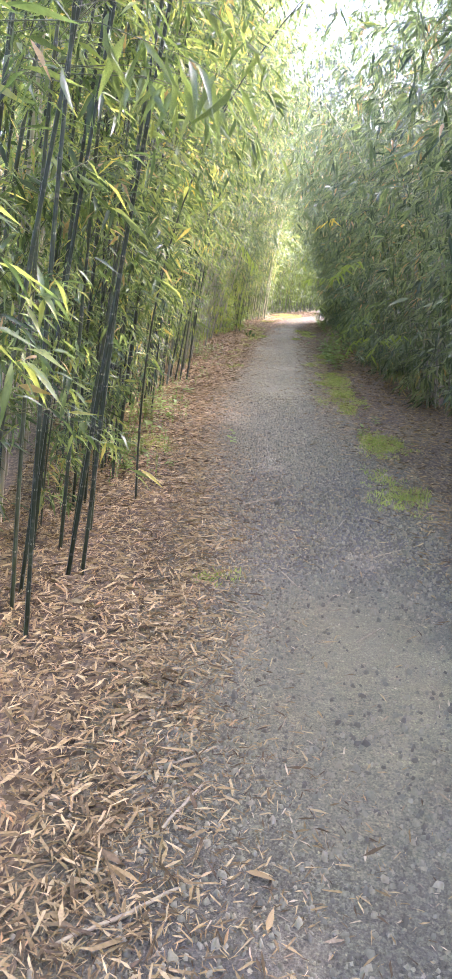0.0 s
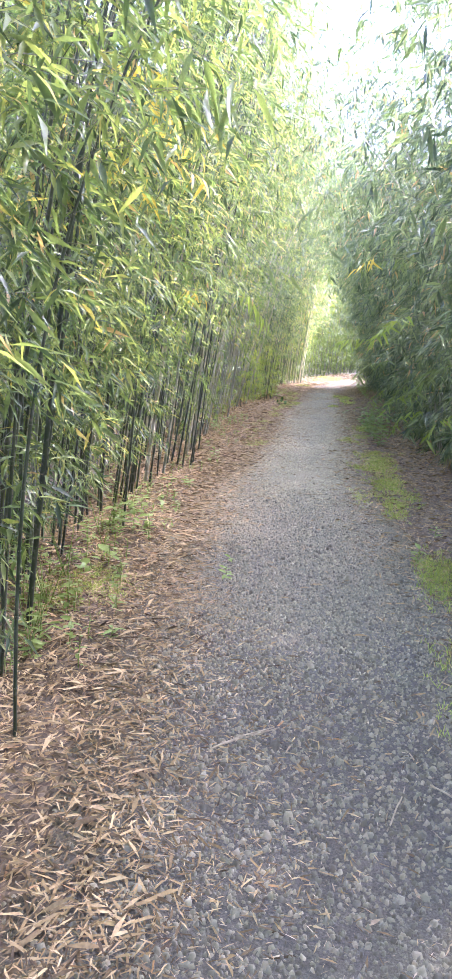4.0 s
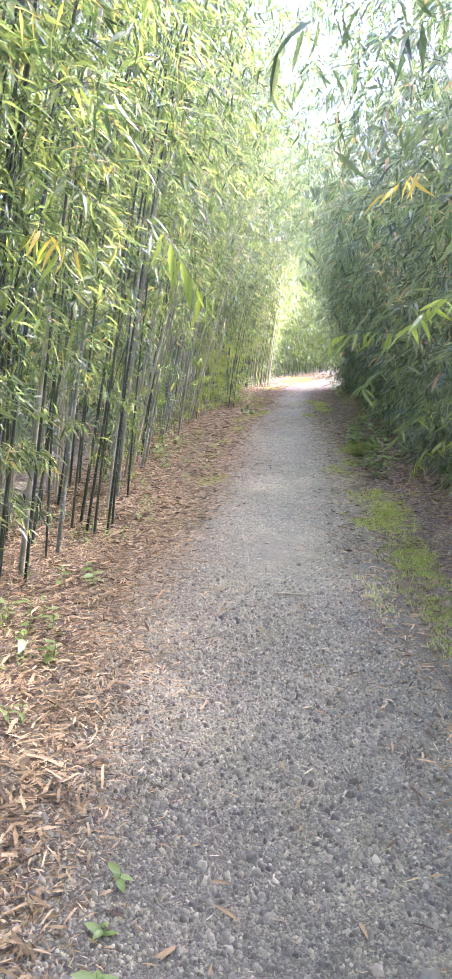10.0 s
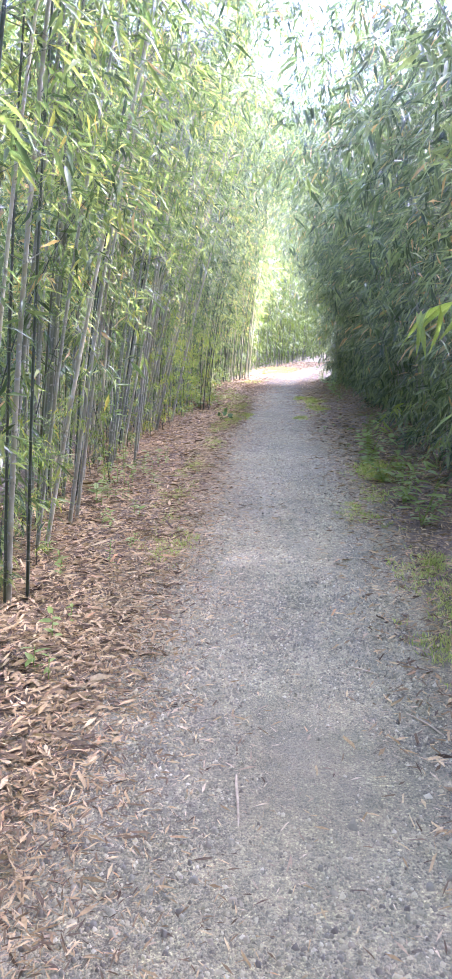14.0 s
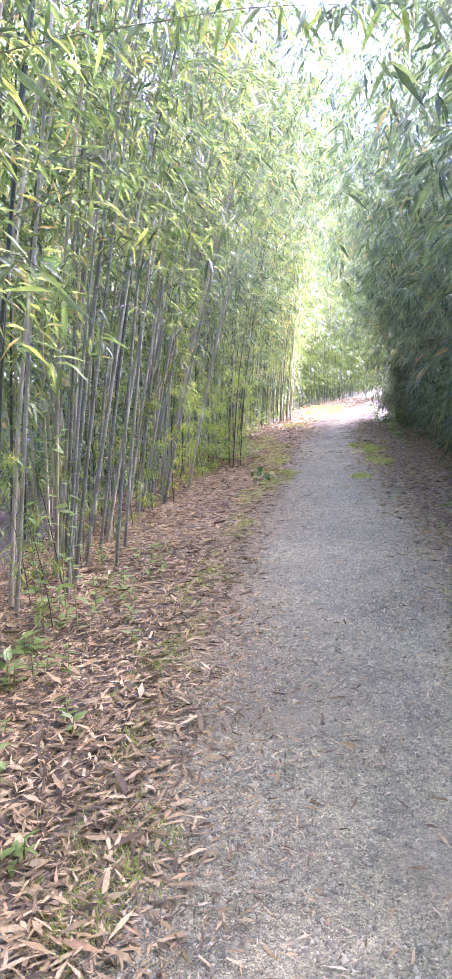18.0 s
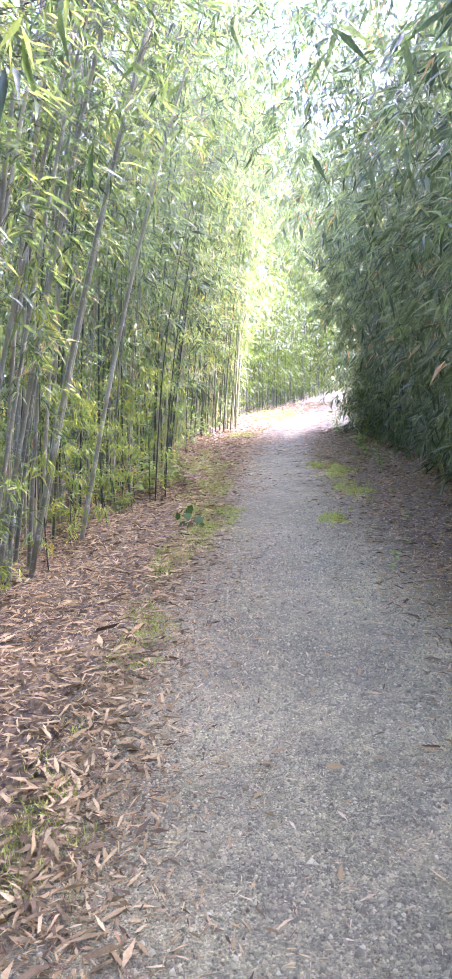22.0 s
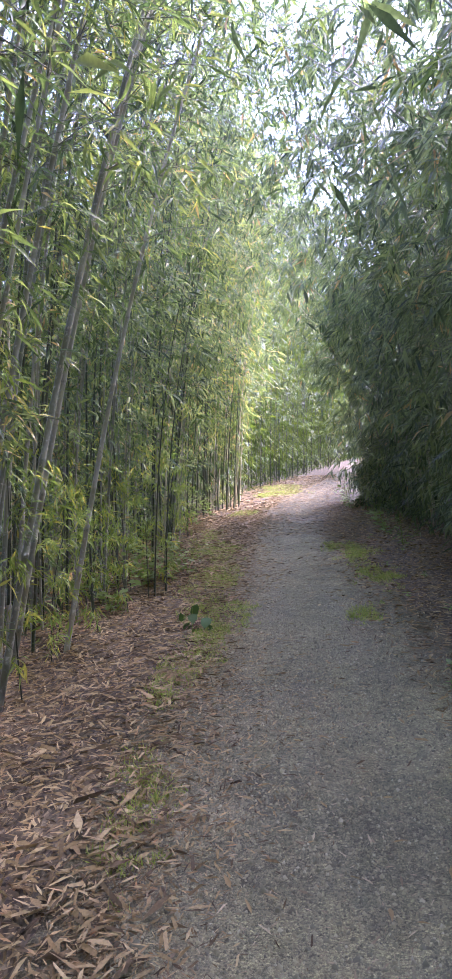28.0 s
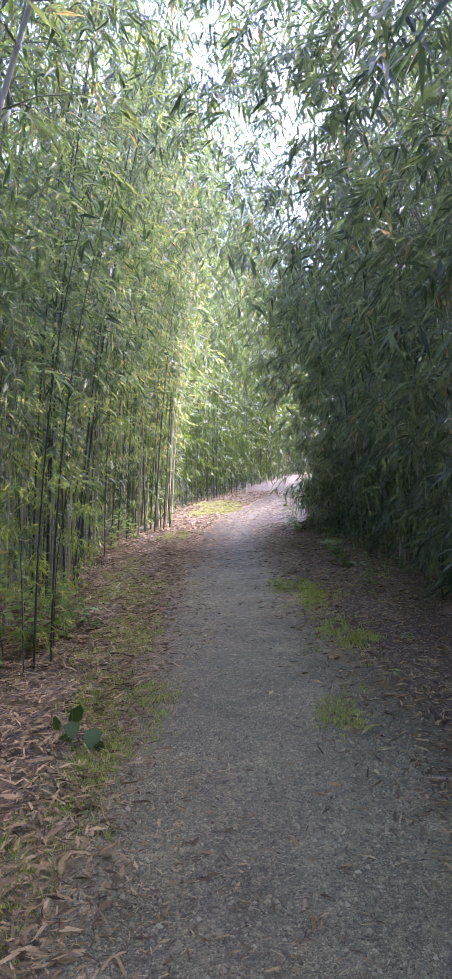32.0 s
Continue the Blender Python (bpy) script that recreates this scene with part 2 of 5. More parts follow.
def path_material():
    m, nt, nodes, links = material("gravel_surface")
    n = tex_noise(nodes, links, 0.9, 5.0, 0.6)
    tone = ramp(nodes, [(0.28, (0.19, 0.174, 0.094)), (0.5, (0.24, 0.218, 0.114)), (0.68, (0.32, 0.29, 0.15))])
    links.new(n.outputs[0], tone.inputs[0])
    col = tone.outputs[0]
    tc = nodes.new("ShaderNodeTexCoord")
    v = nodes.new("ShaderNodeTexVoronoi")
    v.inputs["Scale"].default_value = 150.0
    links.new(tc.outputs["Object"], v.inputs["Vector"])
    sep = nodes.new("ShaderNodeSeparateColor")
    links.new(v.outputs["Color"], sep.inputs[0])
    gr = ramp(nodes, [(0.0, (0.45, 0.45, 0.47)), (0.5, (0.95, 0.95, 0.95)), (1.0, (1.6, 1.58, 1.53))])
    links.new(sep.outputs[0], gr.inputs[0])
    # dark gaps between stones: shade of the crevices painted into the colour
    gaps = nodes.new("ShaderNodeTexVoronoi")
    gaps.feature = "DISTANCE_TO_EDGE"
    gaps.inputs["Scale"].default_value = 140.0
    links.new(tc.outputs["Object"], gaps.inputs["Vector"])
    gr2 = ramp(nodes, [(0.0, (0.2, 0.19, 0.18)), (0.16, (1.05, 1.05, 1.05))])
    links.new(gaps.outputs["Distance"], gr2.inputs[0])
    zone = tex_noise(nodes, links, 1.3, 4.0, 0.6)
    zr = ramp(nodes, [(0.4, (0.85, 0.85, 0.85)), (0.62, (0.15, 0.15, 0.15))])
    links.new(zone.outputs[0], zr.inputs[0])
    col = mix_colour(nodes, links, zr.outputs[0], col, mix_colour(nodes, links, 1.0, col, gr2.outputs[0], "MULTIPLY"))
    fine = tex_noise(nodes, links, 130.0, 5.0, 0.75)
    fr = ramp(nodes, [(0.32, (0.38, 0.38, 0.39)), (0.5, (0.95, 0.95, 0.95)), (0.68, (1.6, 1.57, 1.52))])
    links.new(fine.outputs[0], fr.inputs[0])
    col = mix_colour(nodes, links, 0.55, col, gr.outputs[0], "MULTIPLY")
    col = mix_colour(nodes, links, 0.8, col, fr.outputs[0], "MULTIPLY")
    for scale, low, high in ((4.5, 0.8, 1.16), (28.0, 0.72, 1.25)):
        mott = tex_noise(nodes, links, scale, 6.0, 0.7)
        mr = ramp(nodes, [(0.36, (low, low, low)), (0.64, (high, high, high * 0.98))])
        links.new(mott.outputs[0], mr.inputs[0])
        col = mix_colour(nodes, links, 1.0, col, mr.outputs[0], "MULTIPLY")
    pebble = nodes.new("ShaderNodeTexVoronoi")
    pebble.inputs["Scale"].default_value = 75.0
    links.new(tc.outputs["Object"], pebble.inputs["Vector"])
    psep = nodes.new("ShaderNodeSeparateColor")
    links.new(pebble.outputs["Color"], psep.inputs[0])
    ptone = ramp(nodes, [(0.0, (0.5, 0.5, 0.5)), (0.3, (0.85, 0.85, 0.85)), (0.6, (1.0, 1.0, 1.0)), (1.0, (1.7, 1.66, 1.58))])
    links.new(psep.outputs[0], ptone.inputs[0])
    pmask = ramp(nodes, [(0.28, (1, 1, 1)), (0.42, (0, 0, 0))])
    links.new(pebble.outputs["Distance"], pmask.inputs[0])
    col = mix_colour(nodes, links, pmask.outputs[0], col, mix_colour(nodes, links, 1.0, col, ptone.outputs[0], "MULTIPLY"))
    # where stones lie thick the bed is darkened, as shade between them
    loose = nodes.new("ShaderNodeAttribute")
    loose.attribute_name = "loose"
    col = mix_colour(nodes, links, loose.outputs["Fac"], col, mix_colour(nodes, links, 0.8, (0.075, 0.068, 0.052), fr.outputs[0], "MULTIPLY"))
    dust = nodes.new("ShaderNodeAttribute")
    dust.attribute_name = "dust"
    col = mix_colour(nodes, links, dust.outputs["Fac"], col, mix_colour(nodes, links, 0.6, (0.2, 0.176, 0.096), fr.outputs[0], "MULTIPLY"))
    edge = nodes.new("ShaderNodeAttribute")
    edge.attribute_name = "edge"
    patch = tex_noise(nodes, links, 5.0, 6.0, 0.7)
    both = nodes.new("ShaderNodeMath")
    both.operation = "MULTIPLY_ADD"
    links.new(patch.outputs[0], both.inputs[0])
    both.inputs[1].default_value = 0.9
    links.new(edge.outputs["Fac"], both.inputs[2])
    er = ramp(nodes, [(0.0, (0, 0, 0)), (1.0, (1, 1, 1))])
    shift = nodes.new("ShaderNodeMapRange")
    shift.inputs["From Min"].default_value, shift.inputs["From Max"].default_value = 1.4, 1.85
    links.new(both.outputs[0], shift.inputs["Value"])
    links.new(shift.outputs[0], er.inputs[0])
    # soil tone, kept dark enough to hold the sunlight down past the bend
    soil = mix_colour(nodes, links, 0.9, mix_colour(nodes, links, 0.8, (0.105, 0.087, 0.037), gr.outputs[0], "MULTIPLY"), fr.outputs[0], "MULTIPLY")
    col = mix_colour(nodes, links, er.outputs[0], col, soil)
    p = nodes.new("ShaderNodeBsdfPrincipled")
    links.new(col, p.inputs["Base Color"])
    p.inputs["Roughness"].default_value = 0.85
    b1 = nodes.new("ShaderNodeBump")
    b1.inputs["Strength"].default_value, b1.inputs["Distance"].default_value = 0.4, 0.008
    b1.invert = True
    links.new(v.outputs["Distance"], b1.inputs["Height"])
    b2 = nodes.new("ShaderNodeBump")
    b2.inputs["Strength"].default_value, b2.inputs["Distance"].default_value = 0.9, 0.01
    links.new(fine.outputs[0], b2.inputs["Height"])
    links.new(b1.outputs[0], b2.inputs["Normal"])
    links.new(b2.outputs[0], p.inputs["Normal"])
    out = nodes.new("ShaderNodeOutputMaterial")
    links.new(p.outputs[0], out.inputs[0])
    return m


M_GROUND, M_PATH = ground_material(), path_material()
M_STONE = rough_material("gravel_stone", (0.8, 0.8, 0.8), (1.1, 1.1, 1.1), 60, 0.8, 0.3, 200, None,
                         [(0.0, (0.092, 0.083, 0.05)), (0.4, (0.162, 0.146, 0.087)), (0.8, (0.226, 0.203, 0.119)), (0.92, (0.25, 0.216, 0.128)), (1.0, (0.29, 0.264, 0.16))])
M_GRIT = rough_material("gravel_grit", (0.8, 0.8, 0.8), (1.1, 1.1, 1.1), 60, 0.8, 0.3, 200, None,
                        [(0.0, (0.113, 0.102, 0.058)), (0.35, (0.193, 0.175, 0.096)), (0.6, (0.255, 0.231, 0.126)), (0.9, (0.319, 0.287, 0.157)), (1.0, (0.389, 0.352, 0.22))])


# ---- the plan ----
C_Y = [-8, 1.83, 3.8, 4.9, 6, 8, 10, 12, 15, 18, 21, 24, 27, 30, 33, 36, 40, 45, 52, 58, 64]
C_X = [1.6, 1.13, 1.04, 0.95, 0.75, 0.43, 0.13, 0.05, -0.02, -0.14, -0.27, -0.38, -0.33, -0.15, 0.2, 0.85, 1.6, 2.6, 4.9, 8.5, 14]
C_W = [0.8, 0.8, 0.8, 0.78, 0.82, 0.8, 0.76, 0.77, 0.74, 0.8, 0.72, 0.64, 0.72, 0.75, 0.75, 0.75, 0.75, 0.8, 0.9, 1.1, 1.4]
L_Y = [-8, 3.2, 5.5, 6.4, 7.4, 9.4, 12, 14, 17.4, 19.5, 22.5, 26.4, 28.9, 31, 33, 36, 41, 46, 55, 62, 68]
L_X = [-0.25, -0.38, -0.55, -0.8, -1.05, -1.2, -1.3, -1.5, -1.85, -2.0, -1.9, -1.95, -2.0, -1.25, -1.5, -1.3, 0.0, 1.0, 3.0, 6.0, 11]
R_Y = [-8, 1.8, 6, 9.3, 12, 14.4, 17.5, 20, 23, 24.5, 27.5, 30, 31, 34, 40, 45, 51, 56, 62]
R_X = [2.7, 2.5, 2.3, 2.15, 1.75, 1.55, 1.4, 1.25, 1.4, 1.35, 1.05, 0.75, 1.1, 2.2, 3.4, 4.7, 7.2, 11.2, 18]


def at(table_y, table_x, y):
    return np.interp(y, table_y, table_x)


def wavy(x, y, k=0.0):
    return np.sin(1.7 * x + 2.3 * y + k) * 0.5 + np.sin(4.1 * x - 3.1 * y + 1.3 * k) * 0.3 + np.sin(9.3 * y + 7.7 * x + k) * 0.2


def ground_z(x, y):
    """Height of the soil, with the bed of the path let into it."""
    x, y = np.asarray(x, float), np.asarray(y, float)
    off = np.abs(x - at(C_Y, C_X, y)) - at(C_Y, C_W, y)
    bank = np.clip(off / 0.5, 0, 1)
    near = np.clip(1 - (np.abs(x) - 8) / 6, 0, 1)
    return np.where(off < 0, -0.03, -0.03 + 0.045 * bank) + 0.012 * wavy(x, y) * near


def path_z(x, y):
    u = (np.asarray(x, float) - at(C_Y, C_X, y)) / at(C_Y, C_W, y)
    return 0.012 - 0.03 * np.clip(np.abs(u) - 0.7, 0, 1) ** 1.5 + 0.004 * wavy(x * 1.3, y * 1.3, 2.0)


def top_z(x, y):
    return np.maximum(ground_z(x, y), np.where(np.abs(x - at(C_Y, C_X, y)) < at(C_Y, C_W, y) * 1.35, np.maximum(path_z(x, y), ground_z(x, y) + 0.004), -1))


# places where the stones are trodden into dust
DUSTY = [(1.08, 3.4, 0.5, 0.85), (-0.3, 14.75, 0.3, 0.14), (0.25, 13.9, 0.12, 0.18), (0.2, 11.2, 0.3, 0.5)]


def dusty(x, y):
    k = sum(np.exp(-((x - px) / wx) ** 2 - ((y - py) / wy) ** 2) for px, py, wx, wy in DUSTY)
    return np.clip(k * (0.85 + 0.3 * wavy(np.asarray(x) * 3, np.asarray(y) * 2, 4.0)), 0, 1)


def loose(x, y):
    """How thick the loose stones lie: 1 packed, 0 bare."""
    k = np.interp(y, [6.5, 9.5, 13, 16], [1.0, 0.62, 0.42, 0.34]) + 0.22 * wavy(np.asarray(x) * 0.9, np.asarray(y) * 0.5, 1.0)
    return np.clip(k - 0.95 * dusty(x, y), 0.03, 1)


def mesh_from(name, verts, polys, mat, smooth=False):
    """A mesh from an (n, 3) array and an (m, 3 or 4) array of corners."""
    verts, polys = np.asarray(verts, np.float32), np.asarray(polys, np.int32)
    k = polys.shape[1]
    me = bpy.data.meshes.new(name)
    me.vertices.add(len(verts))
    me.vertices.foreach_set("co", verts.ravel())
    me.loops.add(polys.size)
    me.loops.foreach_set("vertex_index", polys.ravel())
    me.polygons.add(len(polys))
    me.polygons.foreach_set("loop_start", np.arange(0, polys.size, k, dtype=np.int32))
    me.polygons.foreach_set("loop_total", np.full(len(polys), k, np.int32))
    if smooth:
        me.polygons.foreach_set("use_smooth", np.ones(len(polys), bool))
    me.materials.append(mat)
    me.update(calc_edges=True)
    return me


def grid(xs, ys, zf):
    X, Y = np.meshgrid(xs, ys)
    v = np.stack([X, Y, zf(X, Y)], -1).reshape(-1, 3)
    nx, ny = len(xs), len(ys)
    i = (np.arange(ny - 1)[:, None] * nx + np.arange(nx - 1)[None]).ravel()
    return v, np.stack([i, i + 1, i + nx + 1, i + nx], -1)


# ---- ground and path ----
xs = np.r_[-2500, -400, -80, -25, np.arange(-10, 12.01, 0.2), 25, 80, 400, 2500]
ys = np.r_[-2500, -400, -80, -20, np.arange(-9, 66.01, 0.2), 90, 200, 600, 2500]
tagged(new("ground", mesh_from("ground", *grid(xs, ys, ground_z), M_GROUND, True)), "brown soil covered by dry bamboo leaf litter", "ground", kind="structure")

rows_y = np.arange(-8, 63, 0.08)
us = np.linspace(-1.35, 1.35, 41)
U, Y = np.meshgrid(us, rows_y)
edge = 1 + np.where(np.abs(U) > 1.3, 0.11 * np.sin(2.3 * Y + 3 * U) + 0.08 * np.sin(7.0 * Y + U * 2) + 0.06 * np.sin(19 * Y) + 0.05 * np.sin(37 * Y + U), 0)
X = at(C_Y, C_X, Y) + U * edge * at(C_Y, C_W, Y)
Z = np.maximum(path_z(X, Y), ground_z(X, Y) + 0.004) - np.where(np.abs(U) > 1.34, 0.05, 0)
n_u = len(us)
i = (np.arange(len(rows_y) - 1)[:, None] * n_u + np.arange(n_u - 1)[None]).ravel()
path_mesh = mesh_from("path", np.stack([X, Y, Z], -1).reshape(-1, 3), np.stack([i, i + 1, i + n_u + 1, i + n_u], -1), M_PATH, True)
# edge rises past y 24.5: dirt path, darkened against the sun
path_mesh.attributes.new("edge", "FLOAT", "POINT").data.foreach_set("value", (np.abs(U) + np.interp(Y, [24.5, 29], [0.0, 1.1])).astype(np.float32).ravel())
path_mesh.attributes.new("loose", "FLOAT", "POINT").data.foreach_set("value", (loose(X, Y) ** 2.2 * 0.85).astype(np.float32).ravel())
path_mesh.attributes.new("dust", "FLOAT", "POINT").data.foreach_set("value", (dusty(X, Y) * 0.75).astype(np.float32).ravel())
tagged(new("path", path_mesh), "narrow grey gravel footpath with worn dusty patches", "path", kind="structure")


# ---- leaves, culms and branches ----
def unit(v):
    return v / np.maximum(np.linalg.norm(v, axis=-1, keepdims=True), 1e-9)


LEAF4 = np.array([[0, 0, 0], [0.36, 0.5, 0.05], [0.36, -0.5, 0.05], [0.42, 0, 0.0], [1, 0, -0.1]])
TRIS4 = np.array([[0, 3, 1], [0, 2, 3], [1, 3, 4], [3, 2, 4]])
LEAF2 = np.array([[0, 0, 0], [0.4, 0.5, 0.03], [0.4, -0.5, 0.03], [1, 0, -0.05]])
TRIS2 = np.array([[0, 2, 1], [1, 2, 3]])
LEAF8 = np.array([[0, 0, 0], [0.26, 0.46, 0.05], [0.26, -0.46, 0.05], [0.26, 0, 0.01], [0.6, 0.36, 0.0], [0.6, -0.36, 0.0], [0.6, 0, -0.04], [1, 0, -0.16]])
TRIS8 = np.array([[0, 3, 1], [0, 2, 3], [1, 3, 6], [1, 6, 4], [3, 2, 5], [3, 5, 6], [4, 6, 7], [6, 5, 7]])


def leaves(P, D, N, L, W, shape=LEAF4, tris=TRIS4):
    """Blades at P along D, facing N, of length L and width W."""
    D = unit(D)
    S = unit(np.cross(N, D))
    N = np.cross(D, S)
    a, b, c = shape.T
    v = P[:, None] + D[:, None] * (L[:, None, None] * a[None, :, None]) + S[:, None] * (W[:, None, None] * b[None, :, None]) + N[:, None] * (L[:, None, None] * c[None, :, None])
    k = len(shape)
    f = tris[None] + (np.arange(len(P)) * k)[:, None, None]
    return v.reshape(-1, 3), f.reshape(-1, 3)


def tube(points, radii, sides):
    points, radii = np.asarray(points, float), np.asarray(radii, float)
    t = unit(np.gradient(points, axis=0))
    ref = np.array([0.0, 1.0, 0.0]) if abs(t[:, 1]).max() < 0.95 else np.array([1.0, 0, 0])
    a = unit(np.cross(t, ref))
    b = np.cross(t, a)
    ang = np.arange(sides) * 2 * np.pi / sides
    v = points[:, None] + radii[:, None, None] * (np.cos(ang)[None, :, None] * a[:, None] + np.sin(ang)[None, :, None] * b[:, None])
    n = len(points)
    i = np.arange(n - 1)[:, None] * sides
    j = np.arange(sides)[None]
    q = np.stack([i + j, i + (j + 1) % sides, i + sides + (j + 1) % sides, i + sides + j], -1).reshape(-1, 4)
    return v.reshape(-1, 3), q


def joined(pieces):
    vs, fs, k = [], [], 0
    for v, f in pieces:
        vs.append(v)
        fs.append(f + k)
        k += len(v)
    return np.concatenate(vs), np.concatenate(fs)


def bamboo_kind(seed, height, lean, arch, radius, bare, count, length, side=0.0, droop=0.6, reach=0.8, sides=6, rings=True, culm=None, leaf=None, small=False, hang=(0.0, 1.25)):
    """The meshes of one bamboo: culm with swollen nodes, branches, foliage. It leans along its own +x."""
    r = np.random.default_rng(seed)
    s_nodes = np.cumsum(r.uniform(0.2, 0.3, 60))
    s_nodes = s_nodes[s_nodes < height]

    def axis(s):
        s = np.asarray(s, float)
        q = np.maximum(s / height, 0)
        return np.stack([lean * s + arch * q**2.6 * height, 0.04 * np.sin(s * 1.1 + seed) * q * 2, s - 0.35 * arch * q**3 * height], -1)

    ss, rr = [-0.06], [radius * 1.05]
    for s in s_nodes:
        w = radius * (1 - 0.8 * s / height)
        if rings:
            ss += [s - 0.014, s, s + 0.014]
            rr += [w, w * 1.22, w * 0.95]
        else:
            ss.append(s)
            rr.append(w)
    ss.append(height)
    rr.append(radius * 0.1)
    culm_me = mesh_from("culm", *tube(axis(ss), rr, sides), culm or M_CULM, True)
    branches, P, D, N = [], [], [], []
    which = [s for s in s_nodes if s > bare]
    each = max(1, count // max(1, 2 * len(which)))
    for k, s in enumerate(which):
        base = axis(s)
        q = (s - bare) / max(0.1, height - bare)
        for b in range(2):
            az = (k % 2) * np.pi + r.normal(0, 0.9) + (b - 0.5) * 1.2
            if side and r.random() < side:
                az = r.normal(0, 0.9)
            ln = reach * r.uniform(0.45, 1.3) * (0.65 + 0.7 * np.sin(np.pi * min(1, q * 0.9 + 0.15))) * (1.0 if q < 0.9 else 0.6)
            ln *= min(1.0, 0.25 + 0.38 * s)
            ln = min(ln, 0.3 + 0.4 * s)
            up = r.uniform(0.35, 1.0)
            d = unit(np.array([np.cos(az), np.sin(az), up]))
            tt = np.linspace(0, 1, 4)[:, None]
            pts = base + d * tt * ln - np.array([0, 0, 1]) * (tt**2.2) * ln * droop * r.uniform(0.6, 1.3)
            if not small:
                branches.append(tube(pts, radius * np.array([0.22, 0.17, 0.12, 0.05]), 3))
            m = each
            t = 0.18 + 0.82 * np.sqrt(r.random(m)) if not small else r.random(m)
            cl = np.round(t * 4) / 4 * 0.9 + t * 0.1
            idx = np.clip(cl * 3, 0, 2.999)
            lo = idx.astype(int)
            p = pts[lo] + (pts[lo + 1] - pts[lo]) * (idx - lo)[:, None]
            p = p + r.normal(0, 0.03, (m, 3))
            ang = r.uniform(0, 2 * np.pi, m)
            out = np.stack([np.cos(ang), np.sin(ang), np.zeros(m)], -1)
            dd = unit(0.55 * d * np.array([1, 1, 0.2]) + 0.75 * out + np.array([0, 0, -1]) * r.uniform(*hang, m)[:, None])
            P.append(p)
            D.append(dd)
            N.append(unit(np.array([0, 0, 1.0]) + 0.5 * r.normal(0, 1, (m, 3))))
    P, D, N = (np.concatenate(q) for q in (P, D, N))
    L = length * r.uniform(0.6, 1.25, len(P))
    W = L * r.uniform(0.105, 0.165, len(P))
    foliage_me = mesh_from("foliage", *leaves(P, D, N, L, W, *((LEAF2, TRIS2) if small else (LEAF4, TRIS4))), leaf or M_LEAF)
    branch_me = mesh_from("branching", *joined(branches), M_BRANCH, True) if branches else None
    tips = P + unit(D) * L[:, None]
    cloud = np.concatenate([tips, axis(np.linspace(0.5, height, 30))])
    return culm_me, branch_me, foliage_me, cloud, [(axis(s), radius * (1 - 0.8 * s / height)) for s in s_nodes if s < 3.6]


NODE_MESH = mesh_from("node", *tube([(0, 0, -0.55), (0, 0, -0.2), (0, 0, 0.1), (0, 0, 0.5)], [1.02, 1.17, 1.19, 0.98], 7), M_CULM_OLD, True)
EYES = np.array([np.array(a) + (np.array(b) - np.array(a)) * f for (_, a, *_), (_, b, *_) in zip(PATH, PATH[1:]) for f in (0, 0.34, 0.67)] + [PATH[-1][1]])


def clear(cloud, m, gap=0.5):
    w = cloud @ np.array(m.to_3x3()).T + np.array(m.translation)
    w = w[(np.abs(w[:, 2] - 1.5) < gap) & (np.abs(w[:, 0] - 0.3) < 2.5)]
    if not len(w):
        return True
    return np.sqrt(((w[:, None] - EYES[None]) ** 2).sum(-1)).min() > gap


def plant(kind, x, y, turn, scale, label, group, push=0.0, gap=0.5, nodes=False):
    """A bamboo of a kind, its foot in the soil; it is moved back until its leaves leave the walker room."""
    culm_me, branch_me, foliage_me, cloud, rings = kind
    for k in range(5):
        px = x + push * k
        m = Matrix.LocRotScale((px, y, float(ground_z(px, y)) - 0.01), Euler((0, 0, radians(turn))), (scale,) * 3)
        if clear(cloud, m, gap):
            break
    else:
        return None
    root = tagged(new("bamboo"), label, "bamboo", group)
    root.matrix_world = m
    for name, me in (("culm", culm_me), ("branching", branch_me), ("foliage", foliage_me)):
        if me:
            ob = tagged(new(name, me), kind="stuff" if name != "culm" else "")
            ob.parent = root
            if name == "culm" and nodes:
                for place, w in rings:
                    ring = new("node", NODE_MESH)
                    ring.parent = ob
                    ring.matrix_local = Matrix.Translation(place) @ Matrix.Scale(w, 4)
    return root



